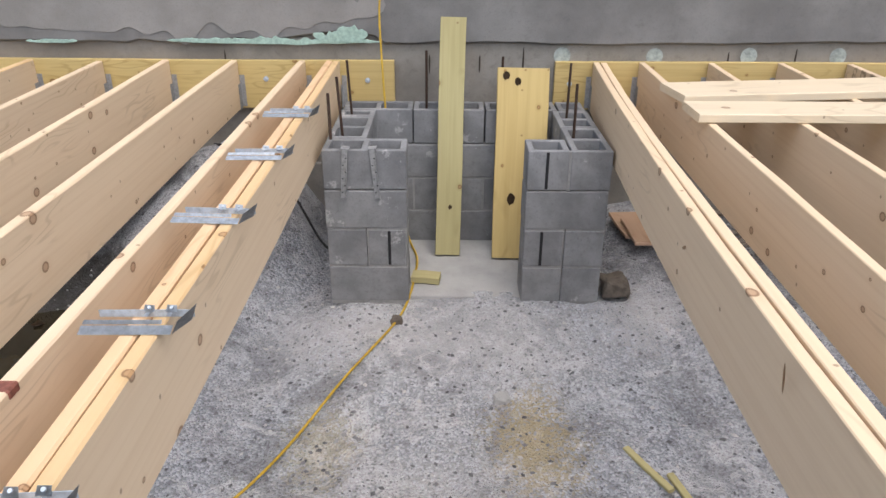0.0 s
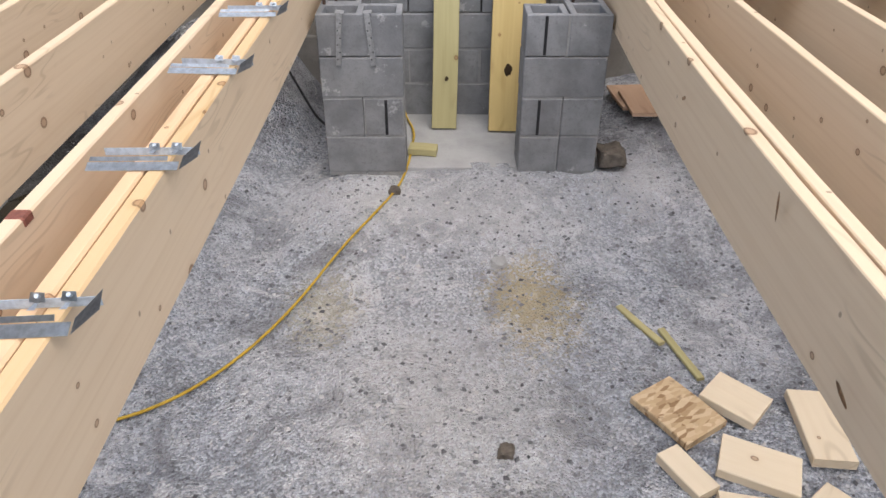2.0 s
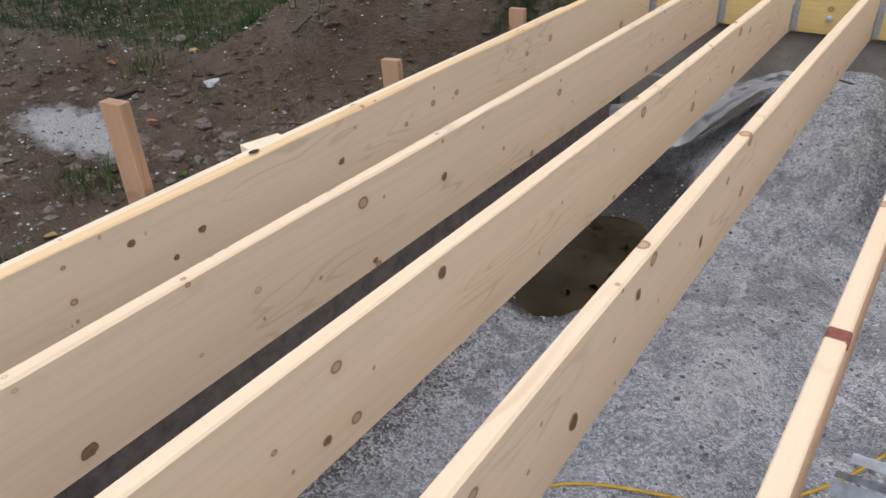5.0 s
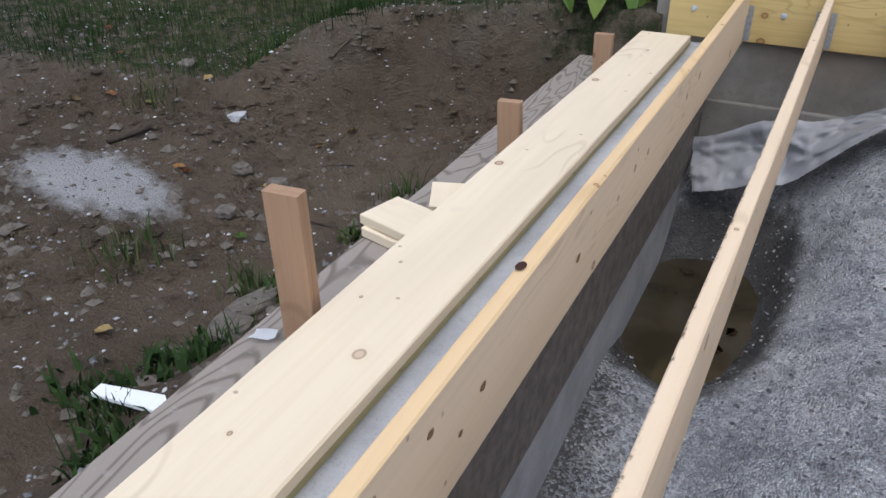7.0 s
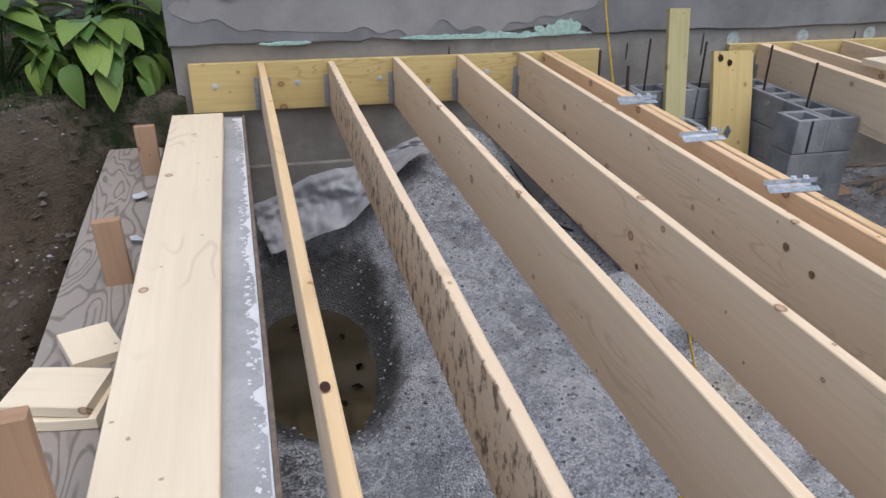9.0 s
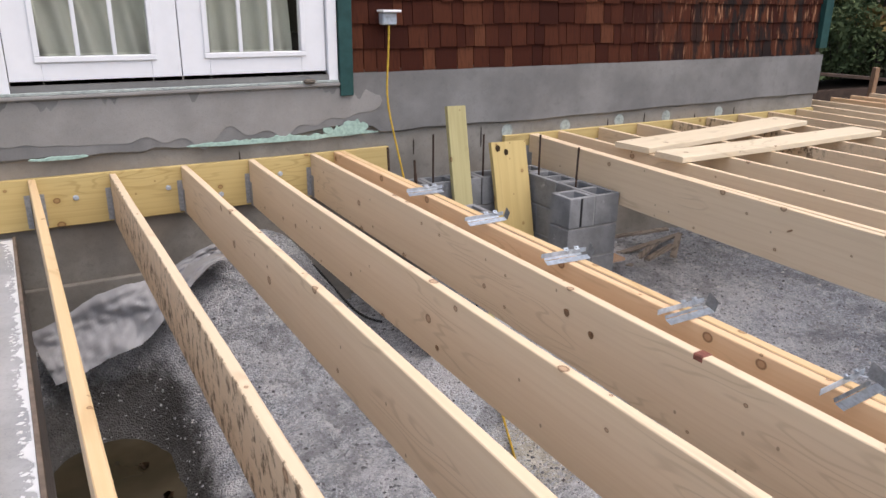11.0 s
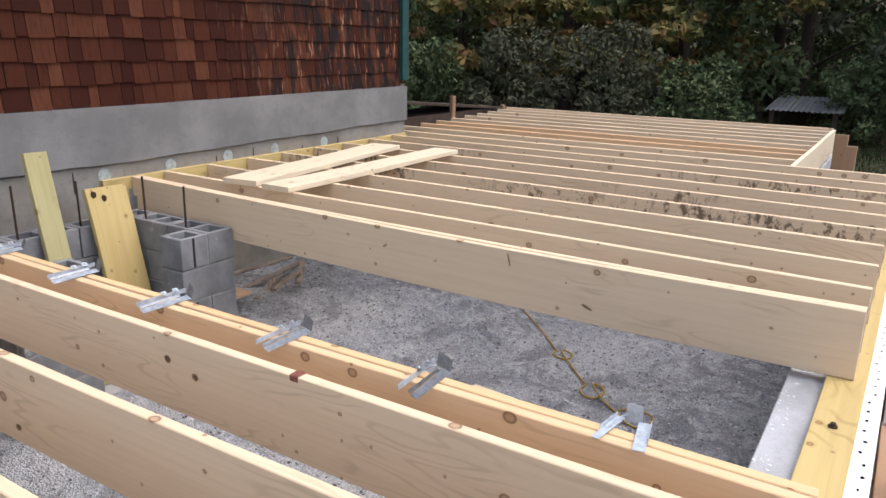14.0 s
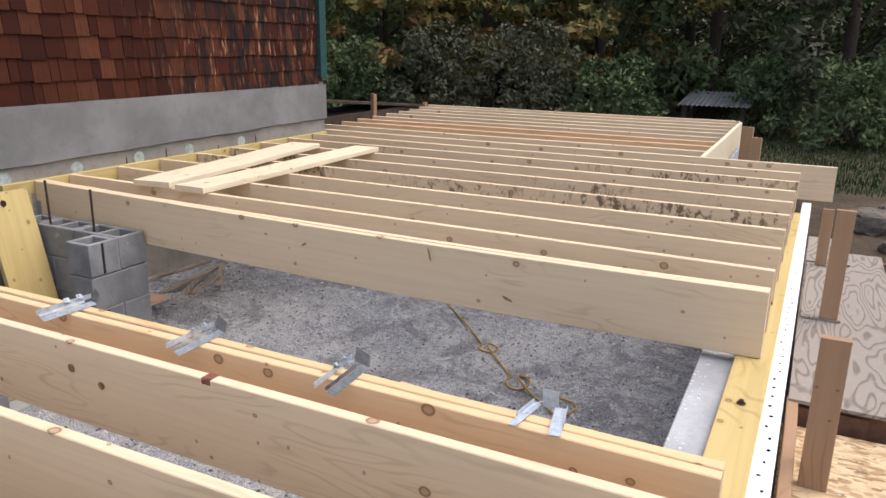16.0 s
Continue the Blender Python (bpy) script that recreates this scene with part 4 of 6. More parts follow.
# ---- sill plates, foam strip, plank on the west wall ----
board("sill_plate", 4.4, 0.14, 0.038, TREATED, pose(-0.45, 0.026, 0.695, 0, 0, -90.5), "yellow treated sill plate on the concrete wall", "sill plate", "sill plates")
board("sill_plate", 2.0, 0.14, 0.038, TREATED, pose(-2.48, 0.042, 0.695, 0, 0, -90.5), "yellow treated sill plate on the concrete wall", "sill plate", "sill plates")
board("sill_plate", 4.30, 0.252, 0.038, TREATED_GREEN, pose(-2.668, 0.26, 0.695, 0, 0, 0.82), "greenish treated sill plate under a loose plank", "sill plate", "sill plates")
board("plank", 4.19, 0.280, 0.038, PINE_PALE, pose(-2.670, 0.28, 0.735, 0, 0, 0.82), "long pale pine plank lying on the west wall's plate", "plank", "loose planks", wane=0.003)
for x, y in ((0.42, 0.02), (-0.62, 0.02), (2.4, 0.0)):
    b = thing("sill_bolt", "dark anchor bolt with washer in the sill plate", "bolt", "sill bolts", m=pose(x, y, 0.715))
    w = bmesh.new()
    bmesh.ops.create_cone(w, cap_ends=True, segments=14, radius1=0.016, radius2=0.016, depth=0.003, matrix=pose(0, 0, 0.002))
    part("washer", w, REBAR, b)
    h = bmesh.new()
    bmesh.ops.create_cone(h, cap_ends=True, segments=6, radius1=0.009, radius2=0.009, depth=0.012, matrix=pose(0, 0, 0.009))
    part("nut", h, REBAR, b)
foam = thing("foam_strip", "white foam board edge with dark printed marks along the wall", "foam strip")
foam.matrix_basis = pose(0, -0.043, 0, 0, 0, -0.5)
part("strip", box(-2.4, 4.45, -0.068, 0, 0.20, 0.706, 0.004), WHITE_FOAM, foam)
rng = random.Random(5)
for i in range(60):
    x = -0.6 + 0.082 * i
    y = -0.034 + rng.uniform(-0.010, 0.010)
    bm = bmesh.new()
    vs = [bm.verts.new((0.012 * math.cos(a) * rng.uniform(0.4, 1), 0.009 * math.sin(a) * rng.uniform(0.3, 1), 0)) for a in (0, 1.2, 2.4, 3.6, 5)]
    bm.faces.new(vs)
    bmesh.ops.solidify(bm, geom=bm.faces[:], thickness=0.001)
    part("mark", bm, FOAM_MARK, foam, m=pose(x, y, 0.708))


def flecks(name, n, xr, yr, zf, size, material, label, category, seed, flat=0.4):
    """Many small irregular stones or crumbs joined into one mesh."""
    rg = random.Random(seed)
    verts, faces = [], []
    base = [Vector(v) for v in ((1, 0, 0), (0, 1, 0), (-1, 0, 0), (0, -1, 0), (0, 0, 1), (0, 0, -1))]
    tri = ((0, 1, 4), (1, 2, 4), (2, 3, 4), (3, 0, 4), (1, 0, 5), (2, 1, 5), (3, 2, 5), (0, 3, 5))
    for _ in range(n):
        x, y = rg.uniform(*xr), rg.uniform(*yr)
        z = zf(x, y)
        if z is None:
            continue
        s = size * (0.35 + rg.random() ** 3 * 1.6)
        a = rg.random() * 6.3
        o = len(verts)
        for v in base:
            k = rg.uniform(0.7, 1.3)
            vx, vy, vz = v.x * s * k, v.y * s * k * 0.75, v.z * s * k * flat
            verts.append((x + vx * math.cos(a) - vy * math.sin(a), y + vx * math.sin(a) + vy * math.cos(a), z + vz))
        faces += [tuple(o + i for i in t) for t in tri]
    me = bpy.data.meshes.new(name)
    me.from_pydata(verts, [], faces)
    me.materials.append(material)
    return tagged(new(name, me), label, category, kind="stuff")


flecks("gravel_stones", 24000, (-2.45, 3.2), (0.3, 4.6), lambda x, y: None if (-0.45 < x < 0.9 and y > 3.5) else pit(x, y), 0.0085, PEBBLE, "loose crushed stones strewn over the gravel", "gravel", 3, 0.6)
flecks("wall_crumbs", 480, (-2.535, -2.495), (0.4, 4.6), lambda x, y: 0.678 if nz(x, y, 2.2) > -0.1 else None, 0.007, WHITE_FOAM, "white foam crumbs on the wall top", "foam crumbs", 4).matrix_basis = SKEW
flecks("sill_crumbs", 480, (0.0, 4.2), (0.165, 0.22), lambda x, y: 0.678 if nz(x, y, 6) > -0.1 else None, 0.0055, WHITE_FOAM, "white foam crumbs on the wall top", "foam crumbs", 6)

def foam_edge(y0, y1, seed):
    bm = bmesh.new()
    prev = None
    n = int((y1 - y0) / 0.012)
    for i in range(n + 1):
        y = y0 + (y1 - y0) * i / n
        wide = 0.004 + 0.055 * max(0.0, 0.10 + nz(0, y, 2.3, seed) + 0.7 * nz(0, y, 11, seed) + 0.5 * nz(0, y, 40, seed))
        cur = [bm.verts.new((-2.4915, y, 0.677)), bm.verts.new((-2.4915, y, 0.681)), bm.verts.new((-2.4915 - wide, y, 0.6795)), bm.verts.new((-2.4915 - wide - 0.002, y, 0.6765))]
        if prev:
            for j in range(3):
                bm.faces.new((prev[j], cur[j], cur[j + 1], prev[j + 1]))
        prev = cur
    bmesh.ops.recalc_face_normals(bm, faces=bm.faces)
    return bm


part("foam_skin", foam_edge(0.3, 4.6, 3), WHITE_FOAM, left_wall, "torn white foam skin along the wall top")

# ---- puddle ----
def puddle():
    bm = bmesh.new()
    vs = []
    for i in range(90):
        a = i / 90 * 2 * math.pi
        r = 0.95 + 0.22 * nz(math.cos(a), math.sin(a), 1.7, 4) + 0.07 * nz(math.cos(a), math.sin(a), 6, 9)
        vs.append(bm.verts.new((-2.19 + 0.44 * r * math.copysign(abs(math.cos(a)) ** 0.7, math.cos(a)), 3.55 + 0.80 * r * math.copysign(abs(math.sin(a)) ** 0.7, math.sin(a)), -0.437)))
    bm.faces.new(vs)
    return bm


tagged(part("puddle", puddle(), WATER), "shallow muddy brown puddle on the gravel", "puddle", kind="structure")

# ---- block piers ----
CW, CH, CD = 0.397, 0.194, 0.194


def block_bm(length, cells):
    """A hollow block, long side along x, its bottom at z=0, with open cores when cells is not 0."""
    bm = bmesh.new()
    if not cells:
        return box(-length / 2, length / 2, -CD / 2, CD / 2, 0, CH, 0.004, bm)
    t = 0.030
    w = (length - t * (cells + 1)) / cells
    xs = [-length / 2]
    for i in range(cells):
        xs += [-length / 2 + t * (i + 1) + w * i, -length / 2 + t * (i + 1) + w * (i + 1)]
    xs.append(length / 2)
    ys = [-CD / 2, -CD / 2 + t, CD / 2 - t, CD / 2]
    top = {(i, j): bm.verts.new((x, y, CH)) for i, x in enumerate(xs) for j, y in enumerate(ys)}
    low = {k: bm.verts.new((v.co.x, v.co.y, 0)) for k, v in top.items()}
    n = len(xs)
    for i in range(n - 1):
        for j in range(3):
            hole = j == 1 and i % 2 == 1
            q = [(i, j), (i + 1, j), (i + 1, j + 1), (i, j + 1)]
            if not hole:
                bm.faces.new([top[k] for k in q])
                bm.faces.new([low[k] for k in q[::-1]])
            else:
                for a, b in zip(q, q[1:] + q[:1]):
                    bm.faces.new((top[a], low[a], low[b], top[b]))
    ring = [(i, 0) for i in range(n)] + [(n - 1, j) for j in (1, 2, 3)] + [(i, 3) for i in range(n - 2, -1, -1)] + [(0, j) for j in (2, 1)]
    for a, b in zip(ring, ring[1:] + ring[:1]):
        bm.faces.new((low[a], low[b], top[b], top[a]))
    bmesh.ops.recalc_face_normals(bm, faces=bm.faces)
    es = [e for e in bm.edges if len(e.link_faces) == 2 and e.calc_face_angle(0) > 0.5]
    bmesh.ops.bevel(bm, geom=es, offset=0.0035, segments=1, affect="EDGES")
    return bm


piers = thing("block_piers", "u-shaped pier of grey hollow concrete blocks on a pad", "block pier")
BX0, BX1, BY0, BY1 = -0.462, 0.905, 3.505, 4.445
bed = bmesh.new()
for x0, x1, y0, y1 in ((BX0, BX0 + CD, BY0, BY1), (BX1 - CD, BX1, BY0, BY1), (BX0 + CD, BX1 - CD, BY1 - CD, BY1), (BX0 + CD, BX0 + CW, BY0, BY0 + CD), (BX1 - CW, BX1 - CD, BY0, BY0 + CD)):
    box(x0 + 0.0035, x1 - 0.0035, y0 + 0.0035, y1 - 0.0035, -0.02, 0.605, 0, bed)
box(BX1 - CD - 0.012, BX1 - CD + 0.004, BY0 + 0.004, BY0 + 0.03, 0.60, 0.80, 0, bed)
part("mortar_bed", bed, MORTAR, piers, "pale mortar joints")
made_blocks = {}
brng = random.Random(11)


def lay(x0, x1, y0, y1, course, along_x, open_top):
    length = (x1 - x0) if along_x else (y1 - y0)
    cells = (2 if length > 0.25 else 1) if open_top else 0
    key = (round(length, 3), cells)
    if key not in made_blocks:
        made_blocks[key] = mesh_of(block_bm(length, cells), "block", BLOCK)
    ob = new("block", made_blocks[key])
    ob.parent = piers
    ob.matrix_basis = pose((x0 + x1) / 2 + brng.uniform(-0.002, 0.002), (y0 + y1) / 2 + brng.uniform(-0.002, 0.002), course * 0.2032, 0, 0, (0 if along_x else 90) + brng.uniform(-0.3, 0.3))


G = 0.009
for c in range(4):
    o = c == 3
    for side in (0, 1):
        xa = BX0 if side == 0 else BX1 - CW           # outer-left of the front face
        wx = BX0 if side == 0 else BX1 - CD            # the wing
        full = (c != 1) if side == 0 else (c == 2)
        if full:
            lay(xa, xa + CW, BY0, BY0 + CD, c, True, o)
            ys = (BY0 + CD + G, BY0 + CD + G + CW, BY1 - CD - G)
            lay(wx, wx + CD, ys[0], ys[1], c, False, o)
            lay(wx, wx + CD, ys[1] + G, ys[2], c, False, o)
        else:
            ix = BX0 + CD + G if side == 0 else BX1 - CW
            lay(ix, ix + CD - G if side == 0 else BX1 - CD - G, BY0, BY0 + CD, c, True, o)
            lay(wx, wx + CD, BY0, BY0 + CW, c, False, o)
            lay(wx, wx + CD, BY0 + CW + G, BY1 - CD - G, c, False, o)
    cuts = (BX0, BX0 + CW, BX0 + 2 * CW + G, BX0 + 3 * CW + 2 * G, BX1) if c % 2 else (BX0, BX0 + CD, BX0 + CD + CW + G, BX0 + CD + 2 * CW + 2 * G, BX1)
    for a, b in zip(cuts, cuts[1:]):
        if b - a > 0.05:
            lay(a + G / 2, b - G / 2, BY1 - CD, BY1, c, True, o)
for x, c in ((0.60, 3), (-0.155, 1), (0.595, 1)):
    part("slot", box(x - 0.007, x + 0.007, BY0 - 0.0035, BY0 + 0.006, c * 0.2032 + 0.006, c * 0.2032 + CH - 0.006, 0), DARK_GAP, piers, "narrow dark slot in the block's face")


def rebar(x, y, z0, z1, dx=0.0, dy=0.0):
    pts = [(x + dx * k / 6, y + dy * k / 6, z0 + (z1 - z0) * k / 6) for k in range(7)]
    tube(pts, 0.0075, REBAR, "rebar", "rusty steel reinforcing rod standing in a block core", "rebar")["group"] = "rebars"


for r in ((-0.385, 3.80, 0.45, 1.08, -0.03, 0.0), (-0.38, 4.17, 0.45, 1.09, -0.03, 0), (0.01, 4.35, 0.5, 1.11, 0, 0), (0.44, 4.40, 0.5, 1.07, 0, 0), (0.785, 4.20, 0.45, 1.07, 0.01, 0.02), (0.765, 3.78, 0.45, 1.063, -0.012, -0.03), (-0.43, 3.62, 0.5, 1.02, -0.02, 0.1)):
    rebar(*r)


def strap(x, lean):
    s = thing("tie_strap", "perforated galvanised strap hooked over the pier's edge", "strap", "tie straps", m=pose(x, BY0 - 0.006, 0.806, 0, lean, 0))
    part("plate", box(-0.013, 0.013, -0.003, 0, -0.24, 0.006, 0), STEEL_DULL, s)
    part("side_fold", box(0.0115, 0.0135, -0.016, -0.0035, -0.24, -0.05, 0), STEEL_DULL, s)
    part("hook", box(-0.020, 0.020, 0.001, 0.05, 0.003, 0.006, 0), STEEL_DULL, s)
    for k in range(6):
        bm = bmesh.new()
        bmesh.ops.create_circle(bm, cap_ends=True, segments=8, radius=0.0035, matrix=pose(0.006 * (-1) ** k, -0.0036, -0.04 - 0.034 * k, 90))
        part("hole", bm, DARK_GAP, s)


strap(-0.352, 4)
strap(-0.225, -5)


def leaning(name, base, top, width, thick, material, label):
    a, b = Vector(base), Vector(top)
    yv = (b - a).normalized()
    xv = Vector((1, 0, 0))
    xv = (xv - yv * xv.dot(yv)).normalized()
    zv = xv.cross(yv)
    m = Matrix((xv, yv, zv)).transposed().to_4x4()
    m.translation = a
    return board(name, (b - a).length, width, thick, material, m, label, "board", "leaning boards")


slim = leaning("leaning_board", (0.135, 4.035, 0.012), (0.157, 4.325, 1.292), 0.14, 0.038, TREATED_GREEN, "greenish treated board leaning against the block pier")
wide = leaning("leaning_board", (0.528, 3.995, 0.012), (0.545, 4.265, 1.035), 0.284, 0.038, TREATED, "wide yellow treated board leaning against the block pier")
DARK_KNOT = plain("dark_knot", (0.075, 0.045, 0.022), 0.7, 0, 0.5, 150)
for owner, u, v, r, tall in ((slim, 0.008, 0.28, 0.011, 1.2), (slim, 0.020, 0.80, 0.010, 1.1), (wide, -0.045, 0.34, 0.022, 1.5), (wide, -0.095, 1.015, 0.020, 1.1), (wide, -0.030, 0.985, 0.018, 1.2)):
    bm = bmesh.new()
    rim = [bm.verts.new((r * (1 + 0.3 * nz(math.cos(q * 0.45), math.sin(q * 0.45), 2, v)) * math.cos(q * 0.449), r * tall * (1 + 0.3 * nz(math.cos(q * 0.45), math.sin(q * 0.45), 2, u)) * math.sin(q * 0.449), 0)) for q in range(14)]
    bmesh.ops.solidify(bm, geom=[bm.faces.new(rim)], thickness=0.002)
    part("knot", bm, DARK_KNOT, owner, "dark knot in the board's face", m=pose(u, v, 0.0205))
board("wood_block", 0.15, 0.085, 0.038, TREATED_GREEN, pose(-0.055, 3.725, 0.028, 0, 0, -97), "short greenish treated block lying beside the pier", "block")


def stone(x, y, z, r, flat, label, material=STONE, seed=0, turn=0.0, long=1.0, tilt=0.0):
    bm = bmesh.new()
    bmesh.ops.create_icosphere(bm, subdivisions=3, radius=1.0)
    for v in bm.verts:
        k = 1 + 0.35 * noise.noise(v.co * 1.3 + Vector((seed, 0, 0))) + 0.12 * noise.noise(v.co * 3.5 + Vector((seed, 4, 0)))
        v.co = Vector([math.copysign(abs(q) ** 0.62, q) for q in v.co])
        k += 0.10 * round(2.2 * noise.noise(v.co * 1.9 + Vector((seed, 7, 1)))) / 2.2
        v.co = Vector((v.co.x * k * r * long, v.co.y * k * r, v.co.z * k * r * flat))
    return tagged(part("stone", bm, material, m=pose(x, y, z, tilt, tilt * 0.5, turn)), label, "stone", "loose stones")


stone(1.0, 3.58, 0.06, 0.075, 0.7, "grey angular stone beside the block pier", seed=3)
stone(0.375, 2.88, pit(0.375, 2.88) + 0.012, 0.035, 0.6, "pale chip of stone on the gravel", SLAB, seed=8)
stone(0.325, 1.79, pit(0.325, 1.79) + 0.01, 0.028, 0.7, "dark round pebble on the gravel", seed=5)
stone(-0.12, 3.38, pit(-0.12, 3.38) + 0.01, 0.03, 0.6, "dark broken stone near the pier", seed=9)


# ---- offcuts on the gravel ----
def offcut(x, y, w, l, turn, material, label, t=0.038, lift=0.0, tilt=0.0, z=None):
    base = pit(x, y) if z is None else z
    m = pose(x, y, base + t / 2 + lift + 0.004, tilt, tilt * 0.6, turn) @ Matrix.Translation((0, -l / 2, 0))
    board("offcut", l, w, t, material, m, label, "offcut", "wood offcuts", wane=0.0)


OC = "pale pine offcut lying on the gravel"
offcut(0.934, 1.945, 0.20, 0.26, 33, OSB, "rough brown-stained strand board offcut on the gravel", 0.03)
offcut(1.157, 2.005, 0.17, 0.20, 47, PINE_PALE, OC, lift=0.012, tilt=3)
offcut(1.395, 1.865, 0.14, 0.32, -6, PINE_PALE, OC)
offcut(1.137, 1.712, 0.17, 0.25, 66, PINE_PALE, OC, tilt=2)
offcut(0.895, 1.685, 0.09, 0.19, 28, PINE_PALE, OC)
offcut(1.06, 1.51, 0.15, 0.22, 80, PINE_PALE, OC)
offcut(1.30, 1.56, 0.10, 0.14, -50, PINE_PALE, OC)
offcut(0.924, 2.455, 0.030, 0.27, 27, TREATED_GREEN, "narrow wood strip lying on the gravel", 0.016)
offcut(1.043, 2.285, 0.030, 0.30, 15, TREATED_GREEN, "narrow wood strip lying on the gravel", 0.016)
offcut(1.25, 4.21, 0.23, 0.35, 4, SCRAP_PINK, "pinkish board offcut beside the pier", 0.02, z=0.115)
offcut(1.275, 4.06, 0.22, 0.34, 1, SCRAP_PINK, "pinkish board offcut beside the pier", 0.02, z=0.139)
for i, (x, y, l, a) in enumerate(((1.78, 4.10, 0.7, 62), (1.95, 4.22, 0.9, 80), (2.08, 4.05, 0.6, 50), (1.9, 4.40, 0.8, 95), (1.75, 3.90, 0.45, 70))):
    offcut(x, y, 0.05, l, -a, PLYWOOD, "weathered grey wood scrap beneath the joists", 0.02, lift=0.02 * i, z=max(0.05, pit(x, y)))


# ---- cords, hose ----
def on_gravel(pts, lift=0.013):
    return [(x, y, pit(x, y) + lift) for x, y in pts]


def curl(cx, cy, r, a0, a1, n=10):
    return [(cx + r * math.cos(radians(a0 + (a1 - a0) * i / n)), cy + r * math.sin(radians(a0 + (a1 - a0) * i / n))) for i in range(n + 1)]


drop = [(-0.196, WALL - 0.08, 1.80), (-0.215, WALL - 0.11, 1.62), (-0.262, 4.50, 1.35), (-0.245, 4.40, 1.08), (-0.222, 4.30, 0.80), (-0.20, 4.24, 0.50), (-0.10, 4.20, 0.02), (-0.03, 4.0, 0.012), (-0.045, 3.74, 0.012)]
way = [(-0.05, 3.66), (-0.065, 3.52), (-0.11, 3.39), (-0.21, 3.17), (-0.345, 2.95), (-0.49, 2.60), (-0.632, 2.31), (-0.78, 2.09), (-0.935, 1.97), (-1.08, 1.91), (-1.25, 1.86), (-1.45, 1.78), (-1.66, 1.62)]
way += curl(-1.83, 1.50, 0.12, 20, 560, 16)
tube(drop + on_gravel(way), 0.0065, CORD, "extension_cord", "yellow extension cord plugged into the wall, trailing over the gravel", "cord")
way = [(3.6, 3.0), (3.2, 2.64), (2.79, 2.25), (2.5, 1.99), (2.38, 1.88)] + curl(2.30, 1.78, 0.07, 60, 400, 10) + [(2.17, 1.66), (2.04, 1.54)] + curl(1.95, 1.42, 0.08, 50, 390, 10) + [(1.80, 1.27), (1.69, 1.15)] + curl(1.72, 1.05, 0.09, 150, 330, 8) + [(1.82, 1.10), (1.75, 1.18)]
tube(on_gravel(way), 0.0065, CORD_DIRTY, "extension_cord", "dusty yellow cord lying in loose curls on the gravel", "cord")
tube(on_gravel([(-0.50, 4.10), (-0.60, 4.18), (-0.72, 4.30), (-0.86, 4.41), (-1.06, 4.50), (-1.3, 4.55)], 0.008), 0.008, HOSE, "hose", "black hose lying along the gravel bank", "hose")


# ---- plastic sheet at the foot of the old wall ----
def tarp_bm():
    bm = bmesh.new()
    rows = []
    nu, nv = 80, 24
    for i in range(nu + 1):
        u = i / nu
        x = -2.45 + 1.03 * u
        lo = -0.06 + 0.11 * smooth(u, 0, 0.4) + 0.46 * smooth(u, 0.35, 1.0)
        hi = 0.19 + 0.18 * smooth(u, 0, 0.5) + 0.16 * smooth(u, 0.5, 1.0)
        row = []
        for j in range(nv + 1):
            v = j / nv
            z = lo + (hi - lo) * v
            y = 4.22 + 0.22 * v + 0.03 * math.sin(v * 3.1) 
            f = 0.030 * math.sin(u * 9 + v * 5 + 2 * nz(u * 4, v * 2, 1)) + 0.030 * nz(u * 7, v * 5, 1, 6) + 0.045 * abs(nz(u * 13, v * 5, 1, 2)) + 0.02 * abs(nz(u * 24, v * 9, 1, 5))
            row.append(bm.verts.new((x - 0.10 * (v - 0.5) * (1 - u), y - f * (0.4 + math.sin(math.pi * v)), z + 0.4 * f)))
        rows.append(row)
    for a, b in zip(rows, rows[1:]):
        for j in range(nv):
            bm.faces.new((a[j], b[j], b[j + 1], a[j + 1]))
    return bm


tagged(part("plastic_sheet", tarp_bm(), TARP, smooth=True), "crumpled grey plastic sheet against the old foundation", "plastic sheet")


# ---- stakes, platforms and scraps outside the walls ----
def stake(x, y, z0, z1, turn=0.0, lean=0.0, w=0.10, t=0.045, label="brown wooden form stake with sawn top"):
    board("stake", z1 - z0, w, t, STAKE, pose(x, y, z0, 90, 0, turn) @ pose(0, 0, 0, 0, 0, lean), label, "stake", "form stakes")


stake(-2.900, 1.385, -0.10, 1.07, 6, 0)
stake(-2.940, 2.895, -0.40, 0.81, 4, 2)
stake(-2.948, 4.10, -0.50, 0.81, 2, 1)
stake(0.505, -0.246, 0.20, 0.985, 89, 0, 0.095, 0.04)
stake(2.115, -0.288, 0.522, 1.12, 89, 0.6, 0.09, 0.04)
stake(3.22, -0.245, 0.522, 0.905, 89, 0, 0.07, 0.035)
stake(6.36, 0.44, 0.20, 1.0, 80, 0)
stake(6.95, 0.585, 0.20, 1.05, 80, 0, 0.13)
stake(6.2, 5.14, 0.20, 1.28, 50, 0, 0.12)
stake(8.16, 5.42, 0.20, 1.03, 50, 0, 0.12)
board("plywood_walkway", 3.95, 0.30, 0.016, PLYWOOD, pose(-2.965, 0.62, 0.535, 0, 0, 2.0), "weathered grey plywood strip beside the west wall", "plywood", "plywood sheets")
board("plywood_walkway", 2.68, 0.48, 0.016, PLYWOOD, pose(1.0, -0.375, 0.50, 0, 0, -90.4), "weathered plywood sheet littered with crumbs outside the wall", "plywood", "plywood sheets")
board("plywood_walkway", 1.18, 0.195, 0.012, PLYWOOD, pose(2.09, -0.25, 0.5145, 0, 0, -90.4), "narrow weathered plywood strip lying on the sheet", "plywood", "plywood sheets")
